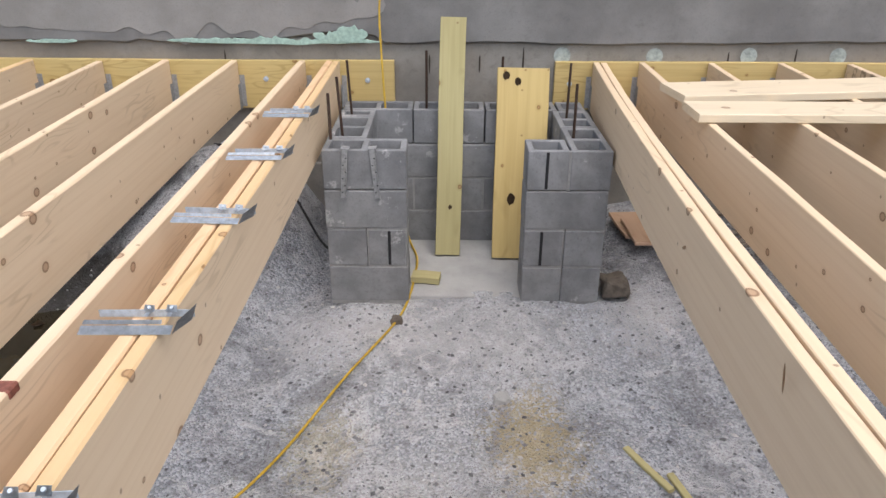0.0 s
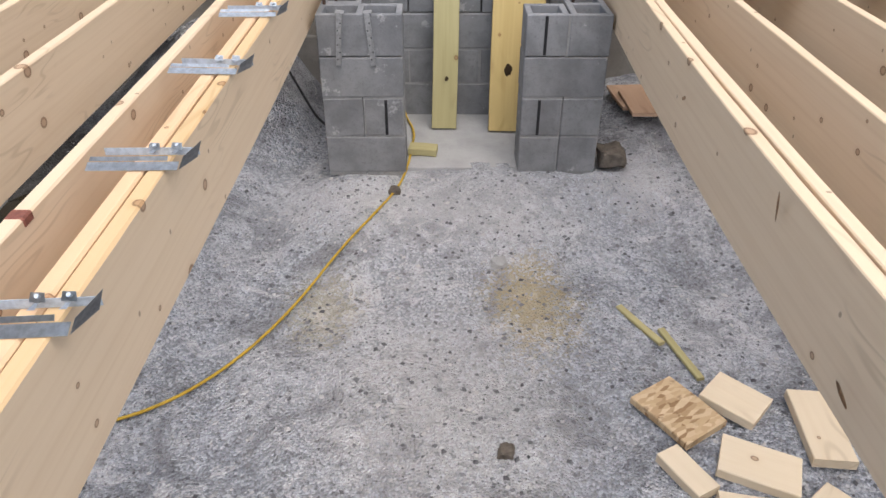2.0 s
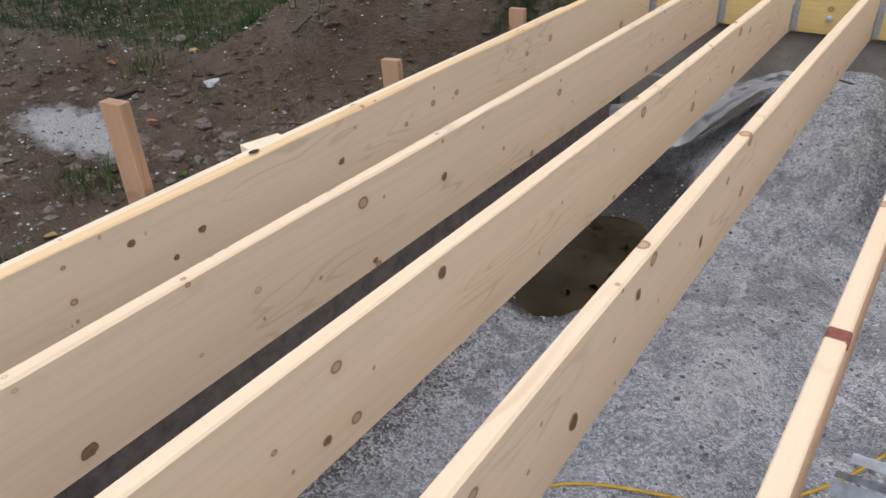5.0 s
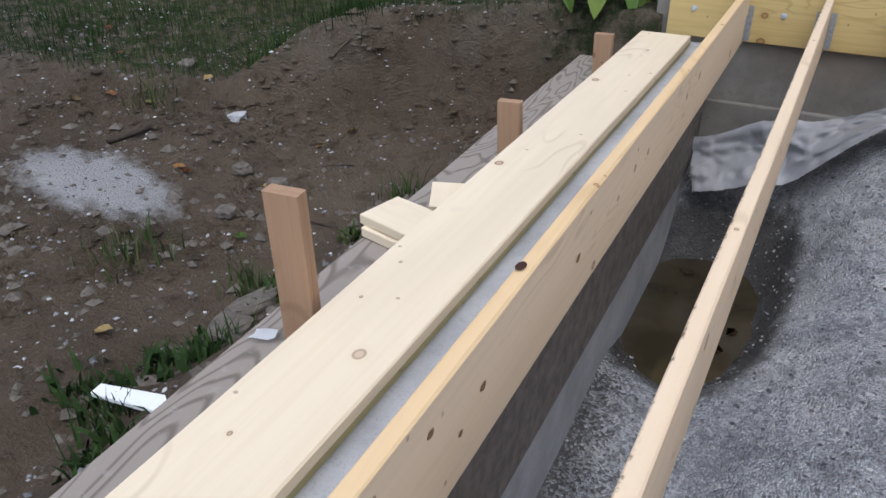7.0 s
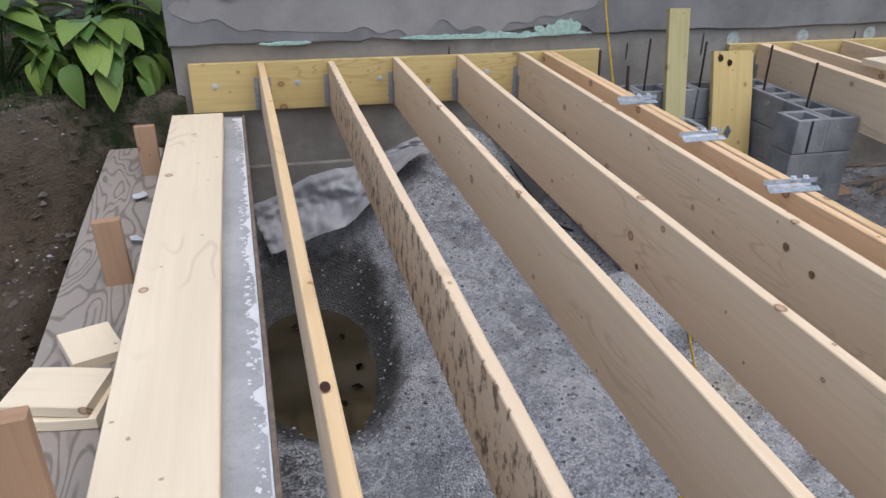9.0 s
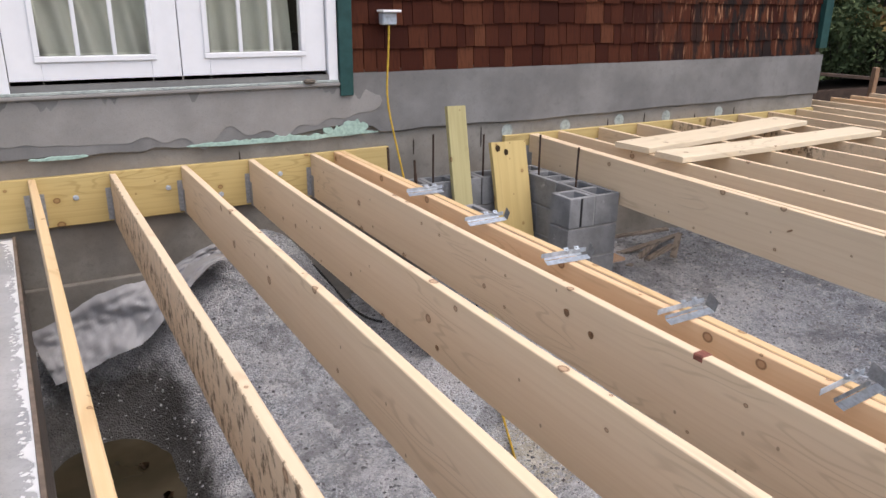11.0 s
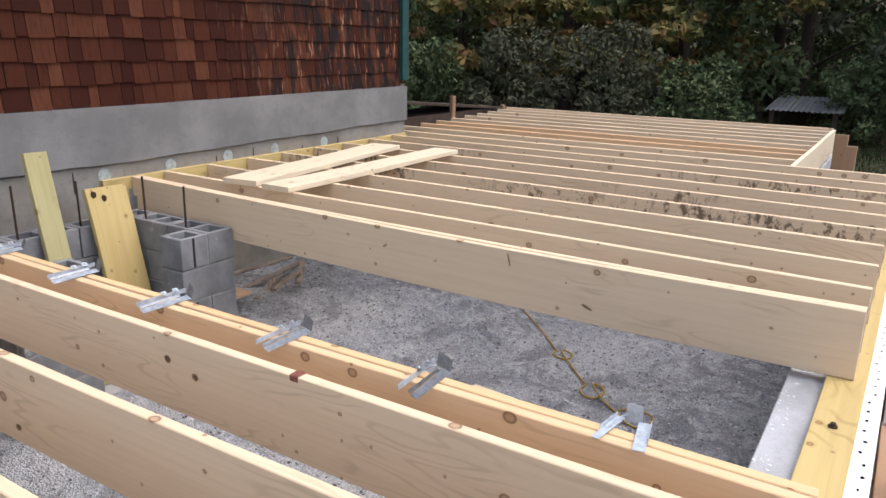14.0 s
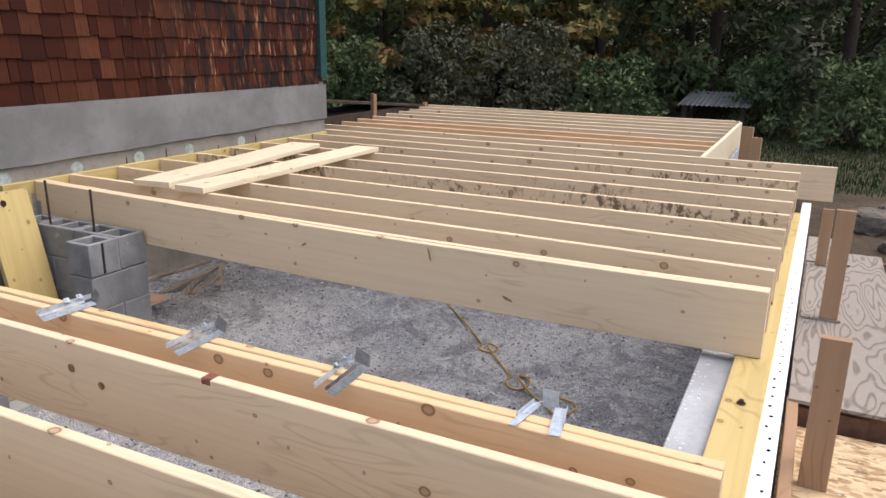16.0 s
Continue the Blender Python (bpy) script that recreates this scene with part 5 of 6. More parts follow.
board("plywood_walkway", 0.75, 0.27, 0.012, PLYWOOD, pose(3.295, -0.29, 0.5145, 0, 0, -90.4), "weathered plywood strip at the end of the sheet", "plywood", "plywood sheets")
board("plywood_walkway", 1.33, 0.50, 0.014, OSB, pose(-0.36, -0.375, 0.40, 0, 0, -90), "littered strand board sheet outside the wall", "plywood", "plywood sheets")
board("form_brace", 1.4, 0.045, 0.09, STAKE, pose(-0.36, -0.155, 0.453, 0, 0, -90), "wooden form brace along the wall", "brace", "form braces")
board("form_brace", 0.30, 0.045, 0.09, FORM_OIL, pose(1.03, -0.14, 0.43, 0, 0, -178), "dark form brace under the plywood", "brace", "form braces")
for x in (-3.07, -2.94):
    board("form_brace", 3.9, 0.04, 0.42, FORM_OIL, pose(x, 0.64, 0.318, 0, 0, 2.0), "dark form panel under the plywood strip", "brace", "form braces")
for x in (1.06, 1.9, 3.6):
    board("form_brace", 0.45, 0.06, 0.36, FORM_OIL, pose(x, -0.66, 0.308), "dark form block under the plywood", "brace", "form braces")
OB = "pale pine offcut resting on the plywood strip"
offcut(-3.022, 2.105, 0.19, 0.25, 80, PINE_PALE, OB, z=0.54)
offcut(-3.035, 2.118, 0.19, 0.25, 76, PINE_PALE, OB, z=0.58)
offcut(-2.995, 2.40, 0.165, 0.18, 26, PINE_PALE, OB, z=0.545, tilt=6)
FS = "scrap of white foam lying on the plywood"


def scrap(x, y, z, r, seed):
    bm = bmesh.new()
    rg = random.Random(seed)
    vs = [bm.verts.new((r * rg.uniform(0.6, 1.1) * math.cos(a * 0.7), r * 0.6 * rg.uniform(0.6, 1.1) * math.sin(a * 0.7), 0)) for a in range(9)]
    f = bm.faces.new(vs)
    bmesh.ops.solidify(bm, geom=[f], thickness=0.018)
    tagged(part("foam_scrap", bm, WHITE_FOAM, m=pose(x, y, z, 4, 3, seed * 40)), FS, "foam scrap", "foam scraps")


scrap(-3.07, 1.41, 0.565, 0.05, 1)
scrap(-2.995, 3.75, 0.565, 0.06, 2)
scrap(-2.955, 3.25, 0.565, 0.05, 3)
bm = box(-0.16, 0.17, -0.035, 0.035, -0.011, 0.011, 0.004)
for v in bm.verts:
    v.co.y *= 0.7 + 1.2 * (v.co.x + 0.16)
    v.co.z += 0.004 * nz(v.co.x, v.co.y, 9)
tagged(part("foam_scrap", bm, WHITE_FOAM, m=pose(-3.56, 1.262, 0.235, 0, -9, 4)), "long torn strip of white foam board lying on the dirt", "foam scrap", "foam scraps")
flecks("platform_crumbs", 1500, (-0.3, 3.6), (-0.58, -0.15), lambda x, y: (None if 2.07 < x and y > -0.36 else 0.509 if x > 1.0 else 0.409) if nz(x, y, 5) > -0.05 else None, 0.0042, FILLER, "pale crumbs strewn over the plywood", "crumbs", 9)
stone(-3.60, 1.97, land(-3.60, 1.97) + 0.03, 0.062, 0.36, "long flat grey stone half sunk in the dirt", seed=2, turn=65, long=3.3, tilt=-7)
stone(-4.27, 2.82, land(-4.27, 2.82) + 0.02, 0.055, 0.6, "brown stone lying on the dirt", seed=12)
stone(-4.48, 2.80, land(-4.48, 2.80) + 0.02, 0.045, 0.6, "brown stone lying on the dirt", seed=13)
stone(-4.9, 3.24, land(-4.9, 3.24) + 0.008, 0.05, 0.5, "pinkish flat stone on the dirt", SLAB, seed=22)
stone(-4.23, 2.41, land(-4.23, 2.41) + 0.015, 0.045, 0.45, "pale brown stone lying on the dirt", seed=25)
stone(-5.53, 3.5, land(-5.53, 3.5) + 0.01, 0.06, 0.5, "grey stone lying on the dirt", seed=26)
stone(-3.6, 1.75, land(-3.6, 1.75) + 0.03, 0.08, 0.5, "brown stone lying on the dirt", seed=15)
stone(6.4, -0.75, 0.2, 0.22, 0.6, "large grey stone on the dirt outside the wall", seed=16)
stone(5.6, -0.95, 0.16, 0.15, 0.6, "grey stone on the dirt outside the wall", seed=17)
stone(7.1, -1.0, 0.14, 0.16, 0.7, "grey stone on the dirt outside the wall", seed=18)
flecks("dirt_stones", 2600, (-7.5, -3.3), (0.3, 4.6), land, 0.018, STONE, "small stones strewn over the bare dirt", "stones", 21, 0.55)
flecks("dirt_rubble", 150, (-5.6, -3.3), (0.9, 3.2), land, 0.034, STONE, "angular brown stones lying over the dirt", "stones", 27, 0.5)
flecks("dirt_chips", 6500, (-7.5, -3.25), (0.3, 4.6), lambda x, y: land(x, y) if nz(x, y, 1.9, 14) > -0.25 else None, 0.009, PEBBLE, "pale stone chips scattered over the dirt", "stones", 23, 0.5)
flecks("dirt_clods", 5000, (-6.8, -3.1), (1.2, 5.0), lambda x, y: land(x, y) if y < bank_edge(x) + 0.05 and (y > bank_edge(x) - 0.75 or nz(x, y, 1.5, 3) > 0.1) else None, 0.028, SOIL, "crumbled clods of brown dirt on the bank", "dirt", 24, 0.55)
flecks("crushed_heap", 260, (-3.74, -3.50), (2.70, 2.95), lambda x, y: land(x, y) + 0.006, 0.014, STONE, "small spill of crushed stone on the dirt", "gravel", 22, 0.7)


# ---- grass, weeds, hosta ----
def blades(name, spots, height, width, label, category, material=GRASS, seed=1, lean=0.5):
    rg = random.Random(seed)
    verts, faces = [], []
    for x, y, z in spots:
        h = height * rg.uniform(0.4, 1.2)
        a = rg.random() * 6.28
        l = rg.uniform(0.1, lean) * h
        dx, dy = math.cos(a), math.sin(a)
        w = width * rg.uniform(0.6, 1.2)
        o = len(verts)
        verts += [(x - dy * w, y + dx * w, z - 0.01), (x + dy * w, y - dx * w, z - 0.01), (x + dx * l * 0.4 + dy * w * 0.7, y + dy * l * 0.4 - dx * w * 0.7, z + h * 0.6),
                  (x + dx * l * 0.4 - dy * w * 0.7, y + dy * l * 0.4 + dx * w * 0.7, z + h * 0.6), (x + dx * l, y + dy * l, z + h)]
        faces += [(o, o + 1, o + 2, o + 3), (o + 3, o + 2, o + 4)]
    me = bpy.data.meshes.new(name)
    me.from_pydata(verts, [], faces)
    me.materials.append(material)
    return tagged(new(name, me), label, category, kind="stuff")


def lawn_spots(n, xr, yr, seed):
    rg = random.Random(seed)
    out = []
    while len(out) < n:
        x, y = rg.uniform(*xr), rg.uniform(*yr)
        edge = bank_edge(x) - 0.05 - 0.16 * nz(x, y, 1.3, 2)
        d = y - edge
        if d > 0 and rg.random() < min(1.0, 0.25 + d * 1.2) * (0.45 + 0.9 * max(0, 0.5 + nz(x, y, 1.4, 9))):
            out.append((x, y, land(x, y)))
    return out


blades("lawn_grass", lawn_spots(26000, (-8.5, -3.05), (2.2, 7.5), 4), 0.085, 0.0035, "short green lawn grass above the dirt bank", "grass")
tufts = []
rg = random.Random(8)
for cx, cy, r, n in ((-4.72, 3.95, 0.12, 110), (-4.50, 3.95, 0.12, 130), (-5.25, 3.85, 0.07, 110), (-4.94, 3.70, 0.08, 80), (-3.75, 2.05, 0.12, 120), (-3.5, 1.6, 0.10, 50), (-4.3, 1.9, 0.14, 90), (-3.62, 1.2, 0.10, 60), (-5.4, 3.1, 0.15, 80), (-3.62, 3.0, 0.09, 60), (-3.45, 2.55, 0.08, 50)):
    for _ in range(n):
        x, y = rg.gauss(cx, r * 0.6), rg.gauss(cy, r * 0.6)
        tufts.append((x, y, land(x, y)))
blades("weeds", tufts, 0.12, 0.004, "green weeds sprouting from the bare dirt", "weeds", seed=3, lean=0.9)
leafy = []
for cx, cy, r, n in ((-3.61, 2.0, 0.09, 70), (-3.81, 1.25, 0.10, 50), (-3.65, 1.64, 0.10, 70), (-3.71, 1.5, 0.09, 50), (-3.65, 2.6, 0.06, 30), (-3.45, 1.05, 0.12, 70)):
    for _ in range(n):
        x, y = rg.gauss(cx, r * 0.6), rg.gauss(cy, r * 0.6)
        leafy.append((x, y, land(x, y)))
blades("leafy_weeds", leafy, 0.075, 0.013, "low leafy green weeds beside the plywood strip", "weeds", seed=13, lean=1.3)
far_grass = [(rg.uniform(8.8, 17), rg.uniform(-6, 3), -0.1) for _ in range(9000)]
blades("far_lawn", [(x, y, land(x, y)) for x, y, _ in far_grass], 0.10, 0.012, "green lawn beyond the foundation", "grass", seed=6)


# ---- fallen leaves and twigs ----
def leaf_fall(name, stops):
    w = Mat(name, 0.7)
    w.color(w.ramp(w.node("ShaderNodeObjectInfo").outputs["Random"], stops))
    return w.m


FALLEN = leaf_fall("fallen_leaves", [(0, (0.22, 0.085, 0.03)), (0.35, (0.30, 0.17, 0.06)), (0.6, (0.36, 0.28, 0.12)), (0.85, (0.14, 0.07, 0.035)), (1, (0.12, 0.17, 0.04))])


def leaf_mesh(seed):
    bm = bmesh.new()
    rg = random.Random(seed)
    rim = []
    for i in range(14):
        a = i / 14 * 2 * math.pi
        r = 0.030 * (0.62 + 0.38 * abs(math.sin(2.5 * a))) * rg.uniform(0.85, 1.1)
        rim.append(bm.verts.new((1.3 * r * math.cos(a), r * math.sin(a), 0.010 * abs(math.sin(a)) + rg.uniform(0, 0.006))))
    mid = bm.verts.new((0, 0, 0.001))
    for i in range(14):
        bm.faces.new((mid, rim[i], rim[(i + 1) % 14]))
    bmesh.ops.solidify(bm, geom=bm.faces[:], thickness=0.0008)
    return mesh_of(bm, "fallen_leaf", FALLEN)


WET_LEAF = plain("wet_leaf", (0.07, 0.042, 0.022), 0.4)
WET_MESH = leaf_mesh(9)
WET_MESH.materials[0] = WET_LEAF
LEAF_MESH = [leaf_mesh(i) for i in range(4)]
rg = random.Random(41)
drops = [(-5.62, 2.96), (-5.43, 3.07), (-6.36, 3.61), (-4.75, 2.62), (-4.05, 2.30), (-4.35, 3.30), (-5.9, 3.3), (-3.62, 2.78), (-5.05, 4.55), (-4.6, 4.7), (-4.2, 5.1), (-3.5, 1.95), (-4.0, 1.5)]
drops += [(rg.uniform(-7.0, -3.8), rg.uniform(2.0, 5.6)) for _ in range(16)]
for i, (x, y) in enumerate(drops):
    ob = new("fallen_leaf", LEAF_MESH[i % 4])
    ob.matrix_basis = pose(x, y, land(x, y) + (0.012 if y < bank_edge(x) else 0.04), rg.uniform(-14, 14), rg.uniform(-14, 14), rg.uniform(0, 360))
    tagged(ob, "dry curled autumn leaf lying on the ground", "leaf", "fallen leaves")
for i, (x, y, z) in enumerate(((-2.05, 3.80, -0.434), (-2.30, 3.95, -0.434), (-2.02, 3.30, -0.434), (-1.98, 3.48, -0.434), (-2.12, 3.18, -0.434))):
    ob = new("fallen_leaf", WET_MESH)
    ob.matrix_basis = pose(x, y, pit(x, y) + 0.008 if z is None else z, rg.uniform(-5, 5), rg.uniform(-5, 5), rg.uniform(0, 360))
    tagged(ob, "wet dark leaf at the puddle", "leaf", "fallen leaves")
for x0, y0, x1, y1, r in ((-5.28, 2.61, -5.15, 2.86, 0.016), (-4.95, 3.05, -4.72, 3.30, 0.004), (-4.6, 3.62, -4.42, 3.80, 0.005), (-4.25, 3.05, -4.05, 3.22, 0.004), (-3.95, 2.6, -3.78, 2.68, 0.006), (-5.6, 3.7, -5.3, 3.85, 0.005)):
    tube([(x0, y0, land(x0, y0) + r), ((x0 + x1) / 2, (y0 + y1) / 2 + 0.02, land((x0 + x1) / 2, (y0 + y1) / 2 + 0.02) + r * 1.6), (x1, y1, land(x1, y1) + r)], r, BARK, "stick", "dry broken stick lying on the dirt", "stick")


def hosta_leaf(l, w, droop):
    bm = bmesh.new()
    rows = []
    n = 8
    for i in range(n + 1):
        u = i / n
        half = w / 2 * (math.sin(math.pi * u ** 0.72) ** 0.8 if 0 < u < 1 else 0.0) + 0.002
        row = []
        for j in range(7):
            v = (j - 3) / 3
            z = -droop * u * u * l + 0.22 * half * abs(v) + 0.004 * math.cos(v * 14)
            row.append(bm.verts.new((v * half, u * l, z)))
        rows.append(row)
    for a, b in zip(rows, rows[1:]):
        for j in range(6):
            bm.faces.new((a[j], a[j + 1], b[j + 1], b[j]))
    return mesh_of(bm, "leaf", HOSTA, True)


LEAVES = [hosta_leaf(0.26, 0.17, 0.5), hosta_leaf(0.21, 0.145, 0.7), hosta_leaf(0.17, 0.09, 0.6)]


def hosta(x, y, z, r, n, seed):
    h = thing("hosta", "hosta clump with broad ribbed yellow-green leaves", "hosta plant", "hostas", m=pose(x, y, z))
    rg = random.Random(seed)
    for i in range(n):
        a = rg.uniform(0, 360)
        ring = (i + 0.5) / n
        up = 0.12 + 0.36 * (1 - ring) + rg.uniform(-0.03, 0.05)
        d = r * (0.15 + 0.75 * ring)
        ax = -90 + a
        lf = new("leaf", LEAVES[0 if ring < 0.55 else (1 if rg.random() < 0.6 else 2)])
        lf.parent = h
        lf.matrix_basis = pose(d * math.cos(radians(a)), d * math.sin(radians(a)), up, 0, 0, ax) @ pose(0, 0, 0, 18 - 70 * ring + rg.uniform(-12, 12), rg.uniform(-14, 14), 0)
        if i % 3 == 0:
            tube([(0, 0, 0), (0.5 * d * math.cos(radians(a)), 0.5 * d * math.sin(radians(a)), up * 0.8), (d * math.cos(radians(a)), d * math.sin(radians(a)), up)], 0.005, GRASS, "stem", parent=h)


hosta(-3.30, 4.98, 0.80, 0.42, 46, 1)
hosta(-3.85, 5.05, 0.84, 0.42, 40, 2)
hosta(-3.10, 5.35, 0.84, 0.36, 30, 3)
hosta(-4.4, 5.3, 0.86, 0.36, 26, 4)


# ---- woods ----
def foliage(name, clusters, per, size, material, seed, parent=None, flat=0.75):
    rg = np.random.RandomState(seed)
    cs = np.array(clusters)
    k = len(cs)
    c = np.repeat(cs[:, :3], per, axis=0)
    rad = np.repeat(cs[:, 3], per)[:, None]
    d = rg.normal(size=(k * per, 3))
    d /= np.linalg.norm(d, axis=1)[:, None]
    p = c + d * rad * rg.uniform(0.35, 1.0, (k * per, 1)) ** 0.6 * np.array([1, 1, flat])
    u = rg.normal(size=(k * per, 3))
    u /= np.linalg.norm(u, axis=1)[:, None]
    w = np.cross(u, rg.normal(size=(k * per, 3)))
    w /= np.linalg.norm(w, axis=1)[:, None]
    s = size * rg.uniform(0.55, 1.25, (k * per, 1))
    quad = np.stack([p - u * s, p + w * s * 0.45, p + u * s, p - w * s * 0.45], axis=1).reshape(-1, 3)
    me = bpy.data.meshes.new(name)
    n = k * per
    me.from_pydata(quad.tolist(), [], np.arange(4 * n).reshape(-1, 4).tolist())
    me.materials.append(material)
    ob = new(name, me)
    if parent is not None:
        ob.parent = parent
    return ob


def tree(x, y, h, r, material, label, seed, low=0.15, size=0.135, n=44, per=110):
    rg = random.Random(seed)
    z0 = land(x, y)
    t = thing("tree", label, "tree", "woods trees", m=pose(x, y, z0))
    bend = rg.uniform(-0.3, 0.3)
    tr = bmesh.new()
    prev = None
    for i in range(8):
        f = i / 7
        rr = (0.16 * (1 - f) + 0.03) * h / 8
        ring = [tr.verts.new((bend * f * f + rr * math.cos(a * math.pi / 4), rr * math.sin(a * math.pi / 4), f * h * 0.9 - 0.1)) for a in range(8)]
        if prev:
            for j in range(8):
                tr.faces.new((prev[j], prev[(j + 1) % 8], ring[(j + 1) % 8], ring[j]))
        prev = ring
    part("trunk", tr, BARK, t, smooth=True)
    cl = []
    for i in range(n):
        f = low + (1 - low) * (i / n) ** 1.1
        wide = r * math.sin(math.pi * min(0.98, 0.16 + 0.84 * f)) ** 0.7
        a = i * 2.4 + rg.uniform(-0.5, 0.5)
        d = wide * math.sqrt(rg.uniform(0.12, 1.0))
        cl.append((d * math.cos(a), d * math.sin(a), f * h * 0.95 + rg.uniform(-0.3, 0.3), rg.uniform(0.35, 0.75) * r / 2.6))
    for i in range(0, n, 6):
        cx, cy, cz, cr = cl[i]
        tube([(bend * 0.2, 0, cz * 0.6), (cx * 0.5, cy * 0.5, cz * 0.85), (cx, cy, cz)], 0.03 * h / 8, BARK, "limb", parent=t)
    if material is LEAF_AUTUMN:
        turning = [c for i, c in enumerate(cl) if c[2] > 1.3 and i % 5 in (0, 1, 3, 4)]
        foliage("crown", [c for c in cl if c not in turning], per, size, LEAF_GREEN, seed, t)
        for q in range(22):
            a = q * 2.4 + rg.uniform(-0.4, 0.4)
            d = r * rg.uniform(0.6, 1.1)
            turning.append((d * math.cos(a), d * math.sin(a), rg.uniform(1.3, 4.2), rg.uniform(0.4, 0.75)))
        foliage("crown", turning, per, size * 1.15, material, seed + 500, t, 0.34)
    else:
        foliage("crown", cl, per, size, material, seed, t)
    return t


def shrub(x, y, h, r, material, label, seed, size=0.075, n=34, per=100):
    rg = random.Random(seed)
    s = thing("shrub", label, "shrub", "woods shrubs", m=pose(x, y, land(x, y)))
    cl = []
    for i in range(n):
        f = (i + 0.5) / n
        a = i * 2.4
        d = r * math.sqrt(rg.random()) * (1 - 0.5 * f)
        cl.append((d * math.cos(a), d * math.sin(a), 0.15 + f * h, rg.uniform(0.22, 0.45) * r / 1.4))
        if i % 4 == 0:
            tube([(0, 0, 0), (cl[-1][0] * 0.5, cl[-1][1] * 0.5, cl[-1][2] * 0.6), cl[-1][:3]], 0.012, BARK, "stem", parent=s)
    foliage("foliage", cl, per, size, material, seed, s)


T1, T2 = "green broadleaf tree at the edge of the woods", "tree with yellow and rust autumn leaves at the woods' edge"
for i, (x, y, h, r, kind) in enumerate(((17, 11.5, 8, 2.8, 1), (16.5, 14.5, 8, 2.6, 0), (18, 8.6, 9, 2.9, 1), (19, 5.6, 8.5, 3.0, 1), (19.5, 2.6, 9, 3.0, 0), (18.5, -0.6, 8.5, 3.0, 2),
                                         (21, 13, 9, 3, 0), (22, 9.8, 9.5, 3.2, 0), (22.5, 6.8, 9.5, 3.2, 0), (23, 3.8, 9.5, 3.2, 0), (23, 0.8, 9.5, 3.2, 0), (22, -2.6, 9, 3.2, 0), (20, 16.5, 9, 3.0, 0), (24, 17, 9, 3.2, 0))):
    tree(x, y, h, r, (LEAF_GREEN, LEAF_AUTUMN, LEAF_DULL)[kind], T2 if kind == 1 else T1, 30 + i, low=0.06 if kind == 0 else 0.14)
S1 = "dull grey-green shrub in front of the woods"
for i, (x, y, h, r, kind) in enumerate(((14.0, 10.6, 1.9, 1.3, 0), (14.5, 8.4, 2.2, 1.5, 2), (15, 6.2, 2.3, 1.6, 2), (15.5, 4.2, 1.6, 1.2, 0), (17, 1.0, 1.6, 1.3, 0), (15.5, -0.9, 1.6, 1.3, 0), (13.5, 12.6, 2.2, 1.3, 2), (17, -2.4, 2.0, 1.5, 0), (16.4, 13.0, 2.6, 1.5, 0), (19, -4.2, 2.5, 1.8, 0))):
    shrub(x, y, h, r, (LEAF_GREEN, LEAF_AUTUMN, LEAF_DULL)[kind], S1 if kind == 2 else "dark green shrub in front of the woods", 60 + i)
rg = random.Random(77)
mass = [(rg.uniform(25, 31), rg.uniform(-12, 34), rg.uniform(-0.3, 8.5), rg.uniform(0.9, 1.7)) for _ in range(420)]
tagged(foliage("far_woods", mass, 130, 0.22, LEAF_GREEN, 5), "dark dense woods beyond the clearing", "woods", kind="stuff")

shed = thing("shed", "small open shed with a tin roof under the trees", "shed", m=pose(17.0, 2.05, land(17.0, 2.05) - 0.12))
for sx in (-0.9, 0.9):
    for sy in (-0.65, 0.65):
        part("post", box(sx - 0.05, sx + 0.05, sy - 0.05, sy + 0.05, 0, 0.82, 0.004), BROWN_BOARD, shed)
bm = bmesh.new()
prev = None
for i in range(61):
    y = -0.8 + 1.6 * i / 60
    z = 0.84 + 0.015 * math.sin(i * 1.57)
    cur = [bm.verts.new((-1.05, y, z)), bm.verts.new((1.05, y, z + 0.22))]
    if prev:
        bm.faces.new((prev[0], prev[1], cur[1], cur[0]))
    prev = cur
bmesh.ops.solidify(bm, geom=bm.faces[:], thickness=0.006)
part("tin_roof", bm, ROOF_TIN, shed, "grey corrugated tin roof")
part("back_wall", box(0.9, 0.95, -0.6, 0.6, 0, 0.8, 0.004), BROWN_BOARD, shed)
lean = thing("woodpile_cover", "low dark brown board cover beside the house corner", "cover", m=pose(7.2, 6.15, 0.62))
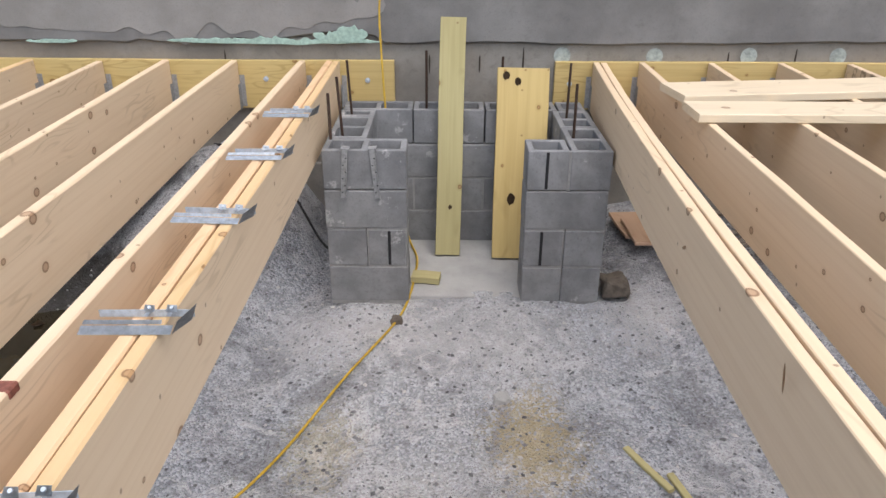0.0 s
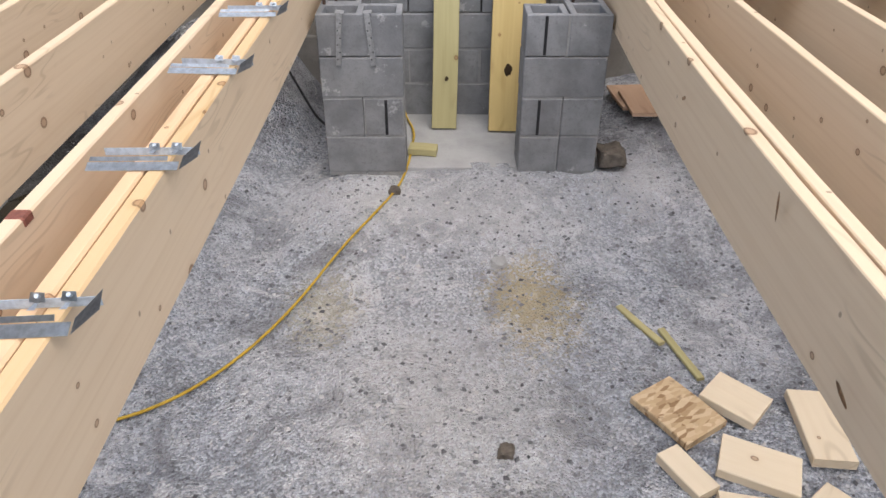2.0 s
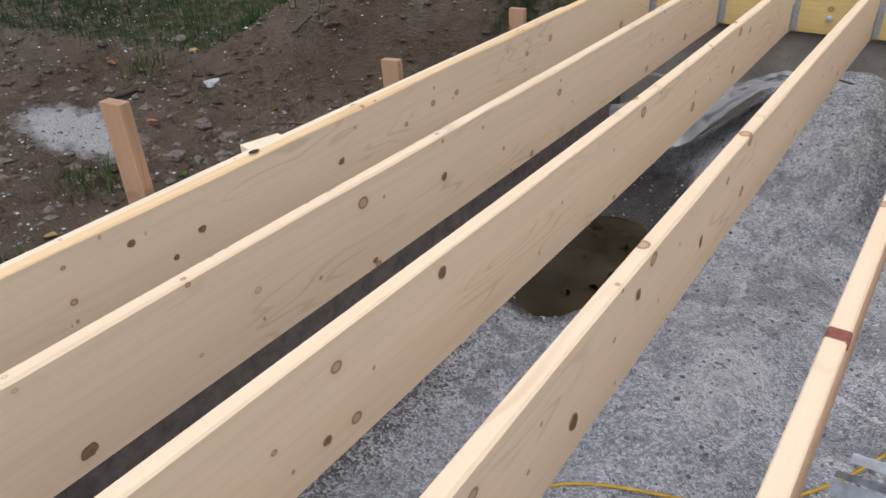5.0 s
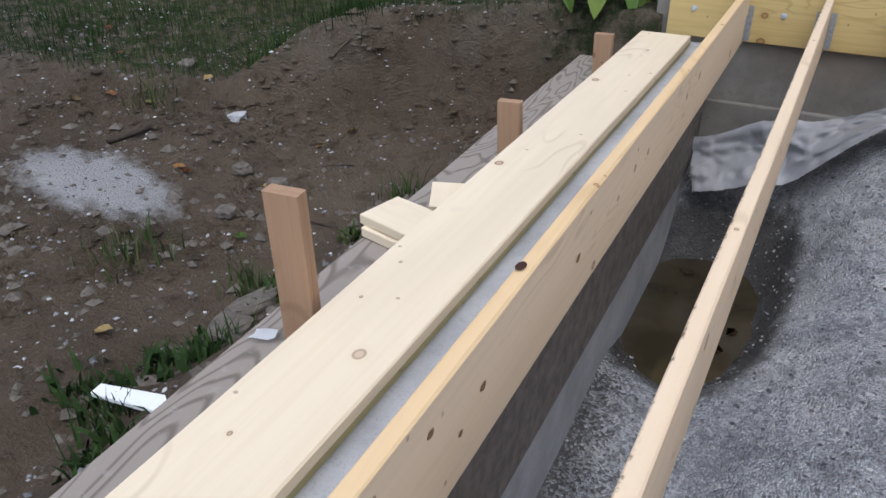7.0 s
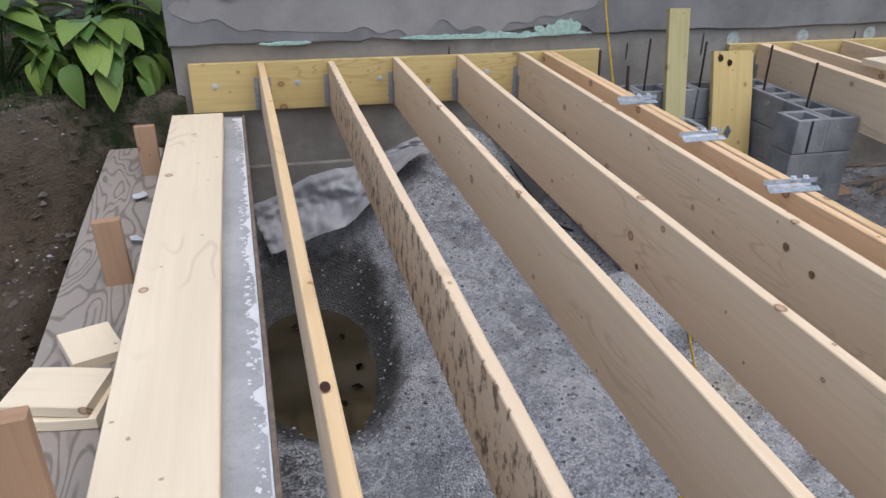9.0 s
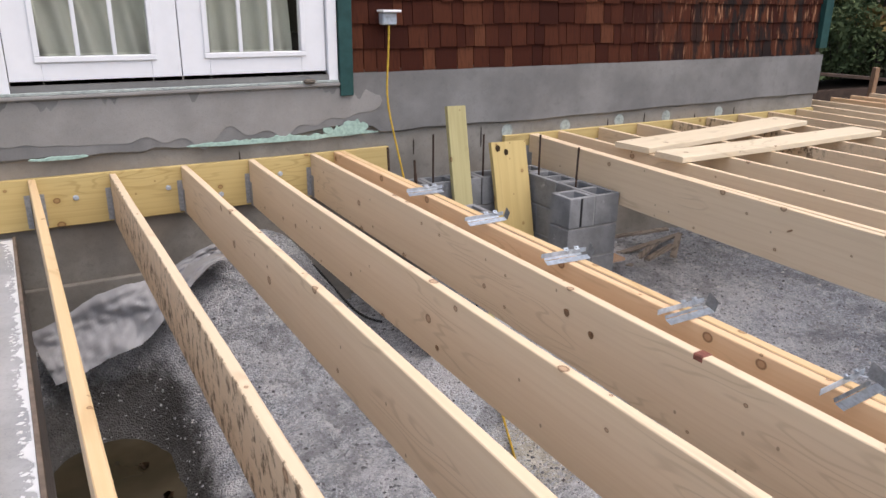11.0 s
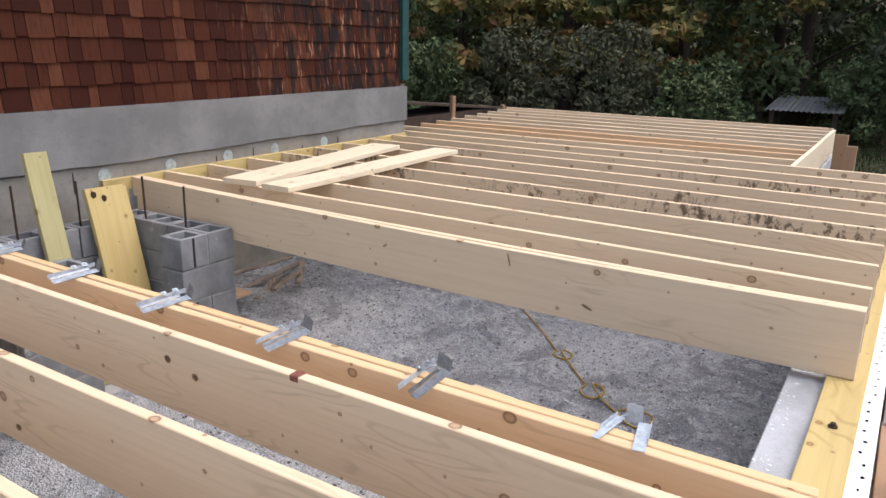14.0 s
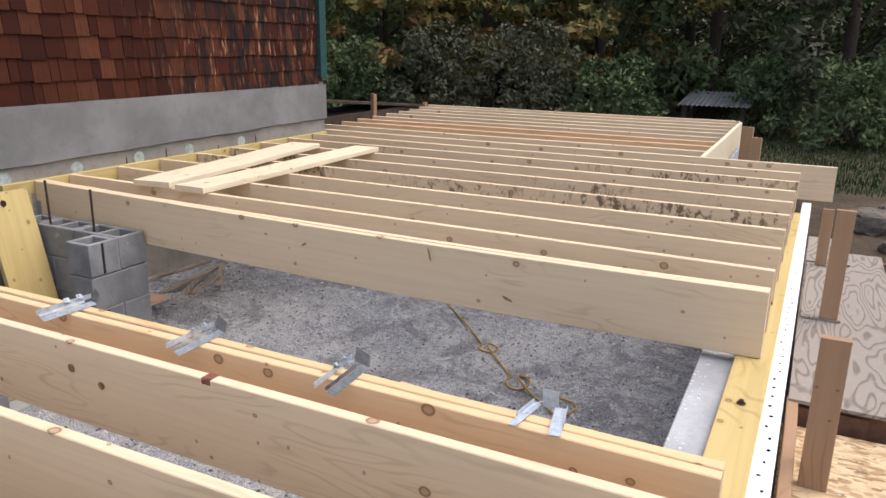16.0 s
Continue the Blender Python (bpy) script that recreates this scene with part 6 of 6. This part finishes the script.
part("cover_board", box(-1.4, 1.4, -0.45, 0.45, 0.42, 0.46, 0.004, None, pose(0, 0, 0, 0, 5, 0)), BROWN_BOARD, lean)
part("cover_side", box(-1.3, 1.3, -0.42, 0.42, -0.2, 0.34, 0.004), BROWN_BOARD, lean)

# ---- shingles ----
shingles = thing("shingle_siding", "weathered red-brown cedar shingles, blackened towards the corner", "siding", kind="structure")
SH_W = (0.072, 0.092, 0.112, 0.132, 0.152, 0.176)
SH_L, EXPO = 0.20, 0.152


def shingle_verts(w):
    h = w / 2 - 0.0026
    b, t = 0.024, 0.002
    return [(-h, 0, 0), (h, 0, 0), (h, -b, 0), (-h, -b, 0), (-h, 0, SH_L), (h, 0, SH_L), (h, -t, SH_L), (-h, -t, SH_L)]


SH_F = [(0, 1, 2, 3), (3, 2, 6, 7), (0, 3, 7, 4), (1, 5, 6, 2), (4, 7, 6, 5)]
sh_mesh = []
for w in SH_W:
    me = bpy.data.meshes.new("shingle")
    me.from_pydata(shingle_verts(w), [], SH_F)
    me.materials.append(SHINGLE)
    sh_mesh.append(me)
rg = random.Random(15)
rest_v, rest_f = [], []
for row in range(18):
    z = 1.497 + EXPO * row
    for a, b in ((-0.436, HX1 - 0.092), (HX0, DX0 - 0.105)):
        x = a
        while x < b - 0.03:
            k = rg.randrange(len(SH_W))
            w = SH_W[k]
            if x + w > b:
                k = max([i for i, v in enumerate(SH_W) if x + v <= b + 0.02] or [0])
                w = SH_W[k]
            m = pose(x + w / 2, WALL + 0.017 - 0.001 * rg.random(), z + rg.uniform(-0.008, 0.008), 1.0, rg.uniform(-0.5, 0.5), 0)
            if row < 7 and a > -1:
                ob = new("shingle", sh_mesh[k])
                ob.matrix_basis = m
                ob.parent = shingles
            else:
                o = len(rest_v)
                rest_v += [tuple(m @ Vector(v)) for v in shingle_verts(w)]
                rest_f += [tuple(o + i for i in f) for f in SH_F]
            x += w
me = bpy.data.meshes.new("upper_shingles")
me.from_pydata(rest_v, [], rest_f)
me.materials.append(SHINGLE)
up = new("upper_shingles", me)
up.parent = shingles
tagged(up, kind="stuff")
